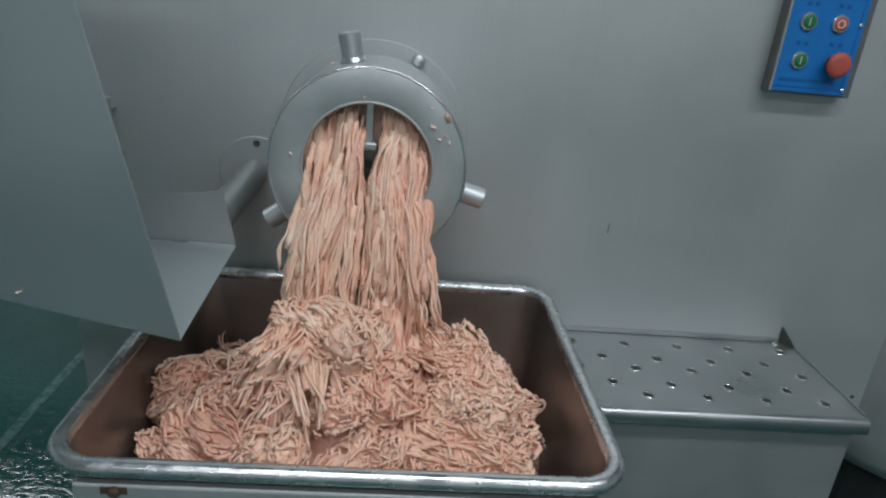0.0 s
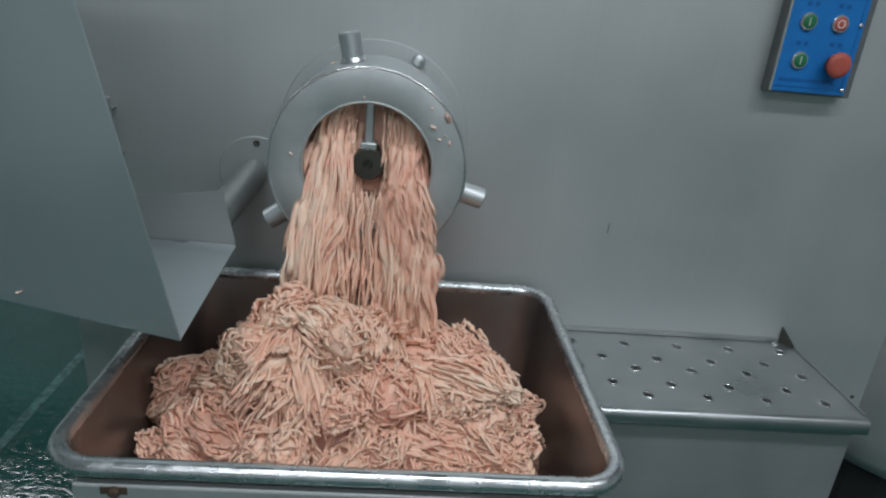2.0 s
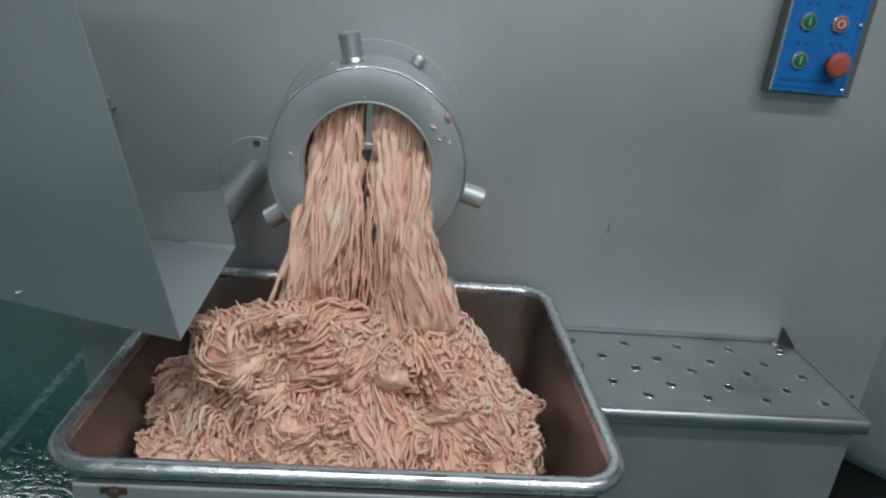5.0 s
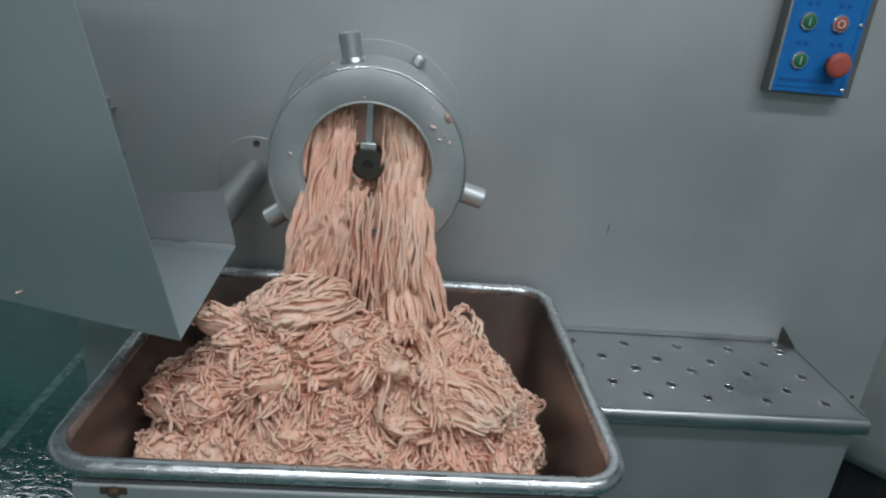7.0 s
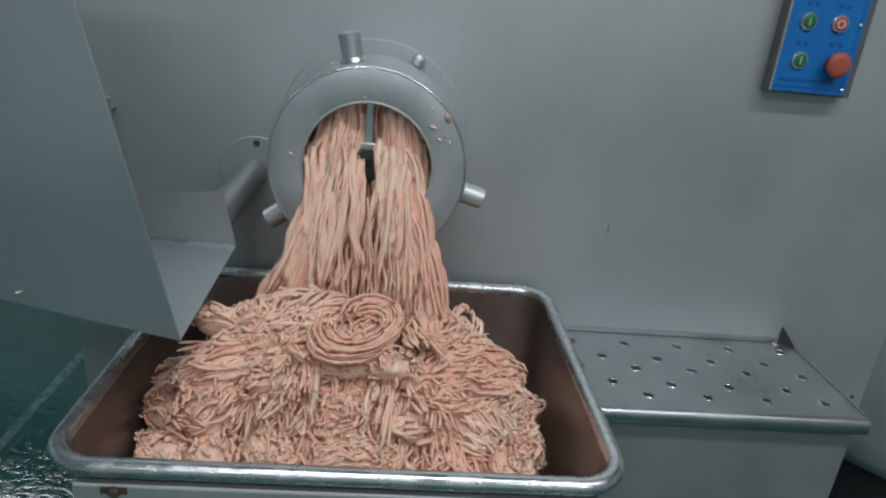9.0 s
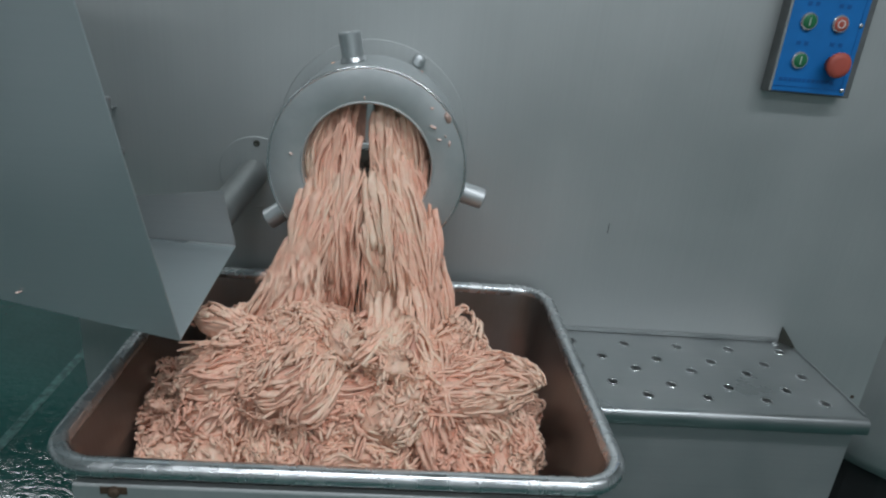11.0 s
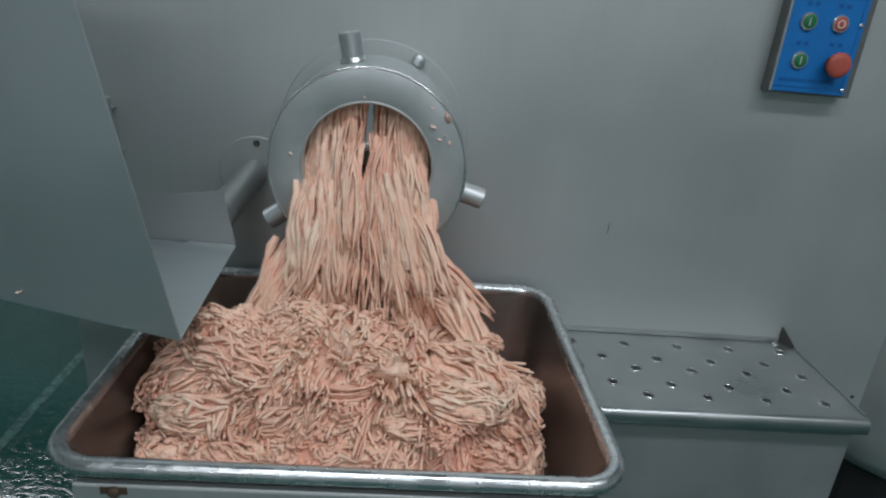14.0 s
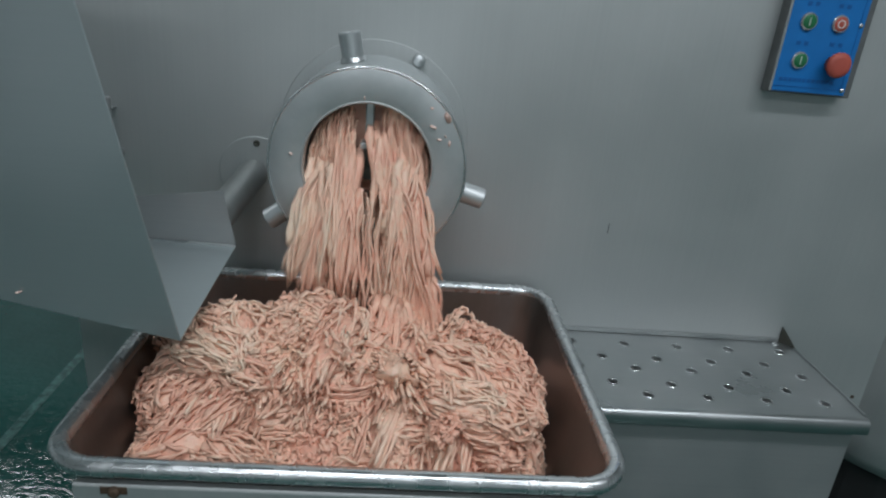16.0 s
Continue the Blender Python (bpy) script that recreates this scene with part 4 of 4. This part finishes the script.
# when each clump comes to rest, where, what it is and how it is turned
CLUMPS = ((-1, 0.275, -0.34, "fold", 25), (-1, 0.20, -0.48, "tuft", 0), (-1, 0.50, -0.38, "tuft", 0), (-1, 0.36, -0.40, "tuft", 40), (-1, 0.43, -0.42, "arm", -30), (-1, 0.12, -0.42, "arm", 200), (-1, 0.022, -0.30, "tuft", 60),
          (0.6, 0.47, -0.33, "tuft", 30), (0.8, 0.19, -0.31, "tuft", 70), (1.5, 0.44, -0.35, "arm", -50), (1.4, 0.15, -0.33, "tuft", 10),
          (2.4, 0.45, -0.39, "arm", -60), (3.3, 0.33, -0.43, "arm", -80), (3.35, 0.135, -0.37, "fold", 190, 0.03), (3.9, 0.43, -0.36, "tuft", 0),
          (4.7, 0.21, -0.45, "tuft", 0), (5.0, 0.27, -0.37, "fold", 30), (5.3, 0.42, -0.40, "arm", -35), (5.7, 0.10, -0.42, "tuft", 0), (6.1, 0.23, -0.34, "fold", 15),
          (6.2, 0.09, -0.38, "arm", 230), (7.3, 0.25, -0.38, "arm", 170), (7.7, 0.17, -0.34, "tuft", 0), (7.8, 0.45, -0.35, "arm", -40), (8.3, 0.12, -0.44, "tuft", 50),
          (8.6, 0.17, -0.38, "arm", 240), (8.7, 0.312, -0.37, "coil", 0), (8.9, 0.47, -0.38, "arm", -20), (9.7, 0.36, -0.44, "tuft", 0), (10.1, 0.22, -0.41, "fold", 60),
          (10.6, 0.29, -0.43, "tuft", 0), (10.9, 0.48, -0.39, "arm", -15), (11.2, 0.15, -0.40, "arm", 220), (13.6, 0.46, -0.39, "fold", -20), (13.1, 0.14, -0.38, "fold", 160),
          (12.0, 0.195, -0.40, "loop", 0), (12.35, 0.445, -0.41, "loop", 180), (12.2, 0.31, -0.38, "tuft", 20), (13.3, 0.085, -0.38, "fold", 230), (13.9, 0.30, -0.40, "tuft", 80), (14.0, 0.035, -0.35, "tuft", 0), (15.4, 0.11, -0.44, "arm", 250),
          (15.3, 0.13, -0.36, "fold", 60), (15.6, 0.135, -0.33, "tuft", 0, -0.005), (15.85, 0.225, -0.32, "tuft", 90, -0.005), (15.2, 0.50, -0.40, "fold", -60), (15.5, 0.06, -0.42, "tuft", 30, 0.015), (15.0, 0.53, -0.37, "tuft", 15))


def build_clumps():
    made = []
    for k, (t, x, y, kind, yaw, *lift) in enumerate(CLUMPS):
        body, layer = clump_mesh(kind, 300 + k)
        ob = new("meat_clump", body)
        hair = new("strand_layer", layer)
        hair.parent = ob
        tagged(hair, kind="stuff")
        tagged(ob, {"coil": "coiled clump of ground meat strands on the heap", "fold": "folded lump of ground meat strands on the heap", "loop": "thick bent loop of ground meat strands", "arm": "long curved lock of ground meat strands",
                    "tuft": "ragged tuft of pale pink ground meat"}[kind], "meat", "meat clumps")
        late = min(1.0, max(0.0, t / 13))
        d = 0.05
        gx, gy = (heap(x + d, y, late) - heap(x - d, y, late)) / (2 * d), (heap(x, y + d, late) - heap(x, y - d, late)) / (2 * d)
        n = Vector((-0.6 * gx, -0.6 * gy, 1)).normalized()
        rest = Matrix.Translation((x, y, heap(x, y, late) + (0.004 if kind != "coil" else 0.014))) @ n.to_track_quat("Z", "Y").to_matrix().to_4x4() @ pose(0, 0, 0, 0, 0, yaw)
        if kind == "loop":
            rest = Matrix.Translation((x, y, heap(x, y, late) + 0.020)) @ pose(0, 0, 0, -28, 0, yaw)
        if lift:
            rest = Matrix.Translation((0, 0, lift[0])) @ rest
        made.append((ob, t, rest, kind))
    return made


def bare(t):
    """Times at which the middle stays bare and the hub shows."""
    return any(a < t < b for a, b in ((0.1, 0.7), (1.2, 3.4), (3.75, 4.7), (5.8, 7.6), (7.85, 8.9), (11.0, 13.1), (14.2, 15.7)))


def build_scraps():
    """Small bits of meat that stuck to the steel, and two highlight marks."""
    global rng
    rng = random.Random(44)
    for x, z, r in ((0.420, 1.048, 0.0105), (0.399, 1.033, 0.006), (0.410, 1.014, 0.004), (0.426, 1.009, 0.005), (0.419, 1.020, 0.003), (0.184, 0.975, 0.0045), (0.395, 1.061, 0.003), (0.293, 1.068, 0.003)):
        s = Strands()
        add_lump(s, pose(x, RING_Y - 0.0005, z, rng.uniform(0, 90), rng.uniform(0, 90), rng.uniform(0, 90)), (r, r * 0.7, r * 0.35), 0, x * 50, body=1.0)
        tagged(new("meat_scrap_and_glint", s.mesh("meat_scrap_and_glint", SCRAP)), "small scrap of meat stuck on the steel ring", "meat scrap", "meat scraps")
    # The first two are highlights on the chute floor, modelled as pale bits.
    for x, y, z, r in ((0.050, -0.40, 0.7885, 0.006), (0.058, -0.37, 0.791, 0.004), (-0.1025, -0.4535, 0.840, 0.003)):
        s = Strands()
        add_lump(s, pose(x, y, z, 0, 0, 60), (r * 1.4, r * 0.5, r * 0.5), 0, x * 50, body=1.0)
        tagged(new("meat_scrap_and_glint", s.mesh("meat_scrap_and_glint", SCRAP)), "tiny pale scrap and highlight mark on the chute", "meat scrap", "meat scraps")


build_scraps()
build_heap()
LAYER = build_rising_layer(0.5, 11, "pale pink ground meat swelling upward in the tub")
LAST_LAYER = build_rising_layer(1.0, 17, "topmost lumpy layer of ground meat in the tub")
build_roots()
SHEAVES = build_stream()
CLUMP_OBJECTS = build_clumps()


def settle(t, rest, kind):
    """How a clump goes on after it lands: it sinks slowly as more meat covers it; a loop topples."""
    def low(dz, dx=0.0, tip=0.0):
        return Matrix.Translation((dx, 0, -dz)) @ rest @ pose(0, 0, 0, tip, 0, 0)
    side = -1 if rest.translation.x < CX else 1
    if kind == "loop":
        rows = [(t + 0.75, low(0.01, side * 0.01)), (t + 1.05, low(0.06, side * 0.02, 18)), (t + 1.4, low(0.13, side * 0.025, 30))]
    elif kind == "coil":
        rows = [(t + 0.6, low(0.0)), (t + 2.2, low(0.06))]
    else:
        rows = [(t + 1.2, low(0.0)), (t + 4.5, low(0.045))]
    rows = [row for row in rows if row[0] < 15.9]
    return rows + [(16.0, rows[-1][1] if rows else rest)]


def motions():
    walk(LAYER, [(0.0, pose(0.31, -0.32, 0.36)), (3.0, pose(0.31, -0.32, 0.41)), (4.2, pose(0.31, -0.32, 0.46)), (6.4, pose(0.31, -0.32, 0.5)), (16.0, pose(0.31, -0.32, 0.495))])
    walk(LAST_LAYER, [(0.0, pose(0.31, -0.32, 0.30)), (8.0, pose(0.31, -0.32, 0.38)), (11.0, pose(0.31, -0.32, 0.455)), (13.4, pose(0.31, -0.32, 0.482)), (15.4, pose(0.31, -0.32, 0.5)), (16.0, pose(0.31, -0.32, 0.5))])
    for ob, t, rest, kind in CLUMP_OBJECTS:
        if t < 0:
            walk(ob, [(0.0, rest), (2.0, rest), (8.0, Matrix.Translation((0, 0, -0.05)) @ rest), (16.0, Matrix.Translation((0, 0, -0.06)) @ rest)])
            continue
        side = -1 if rest.translation.x < CX else 1
        hang = Matrix(((0, 1, 0), (0, 0, -1), (-1, 0, 0))).to_quaternion()
        lying = rest.to_quaternion()

        def at(px, py, pz, k):
            return Matrix.Translation((px, py, pz)) @ hang.slerp(lying, k).to_matrix().to_4x4()
        x, y, z = rest.translation
        hidden = at(CX + side * 0.02, 0.0, CZ, 0)
        rows = [(t - 1.0, hidden), (t - 0.62, at(CX + side * 0.04, -0.150, 0.945, 0)), (t - 0.42, at(CX + side * 0.06, -0.205, 0.87, 0.05)),
                (t - 0.22, at((CX + side * 0.08 + 0.6 * x) / 1.6, (-0.25 + 0.5 * y) / 1.5, (0.80 + 0.4 * z) / 1.4 + 0.01, 0.35)), (t - 0.1, at(0.2 * CX + 0.8 * x, y + 0.03, z + 0.02, 0.75)),
                (t, rest)]
        rows += settle(t, rest, kind)
        rows = [row for row in rows if row[0] >= 0]
        if rows[0][0] > 0:
            rows.insert(0, (0.0, hidden))
        walk(ob, rows)
    for ob, way in SHEAVES:
        walk(ob, way.rows())


motions()
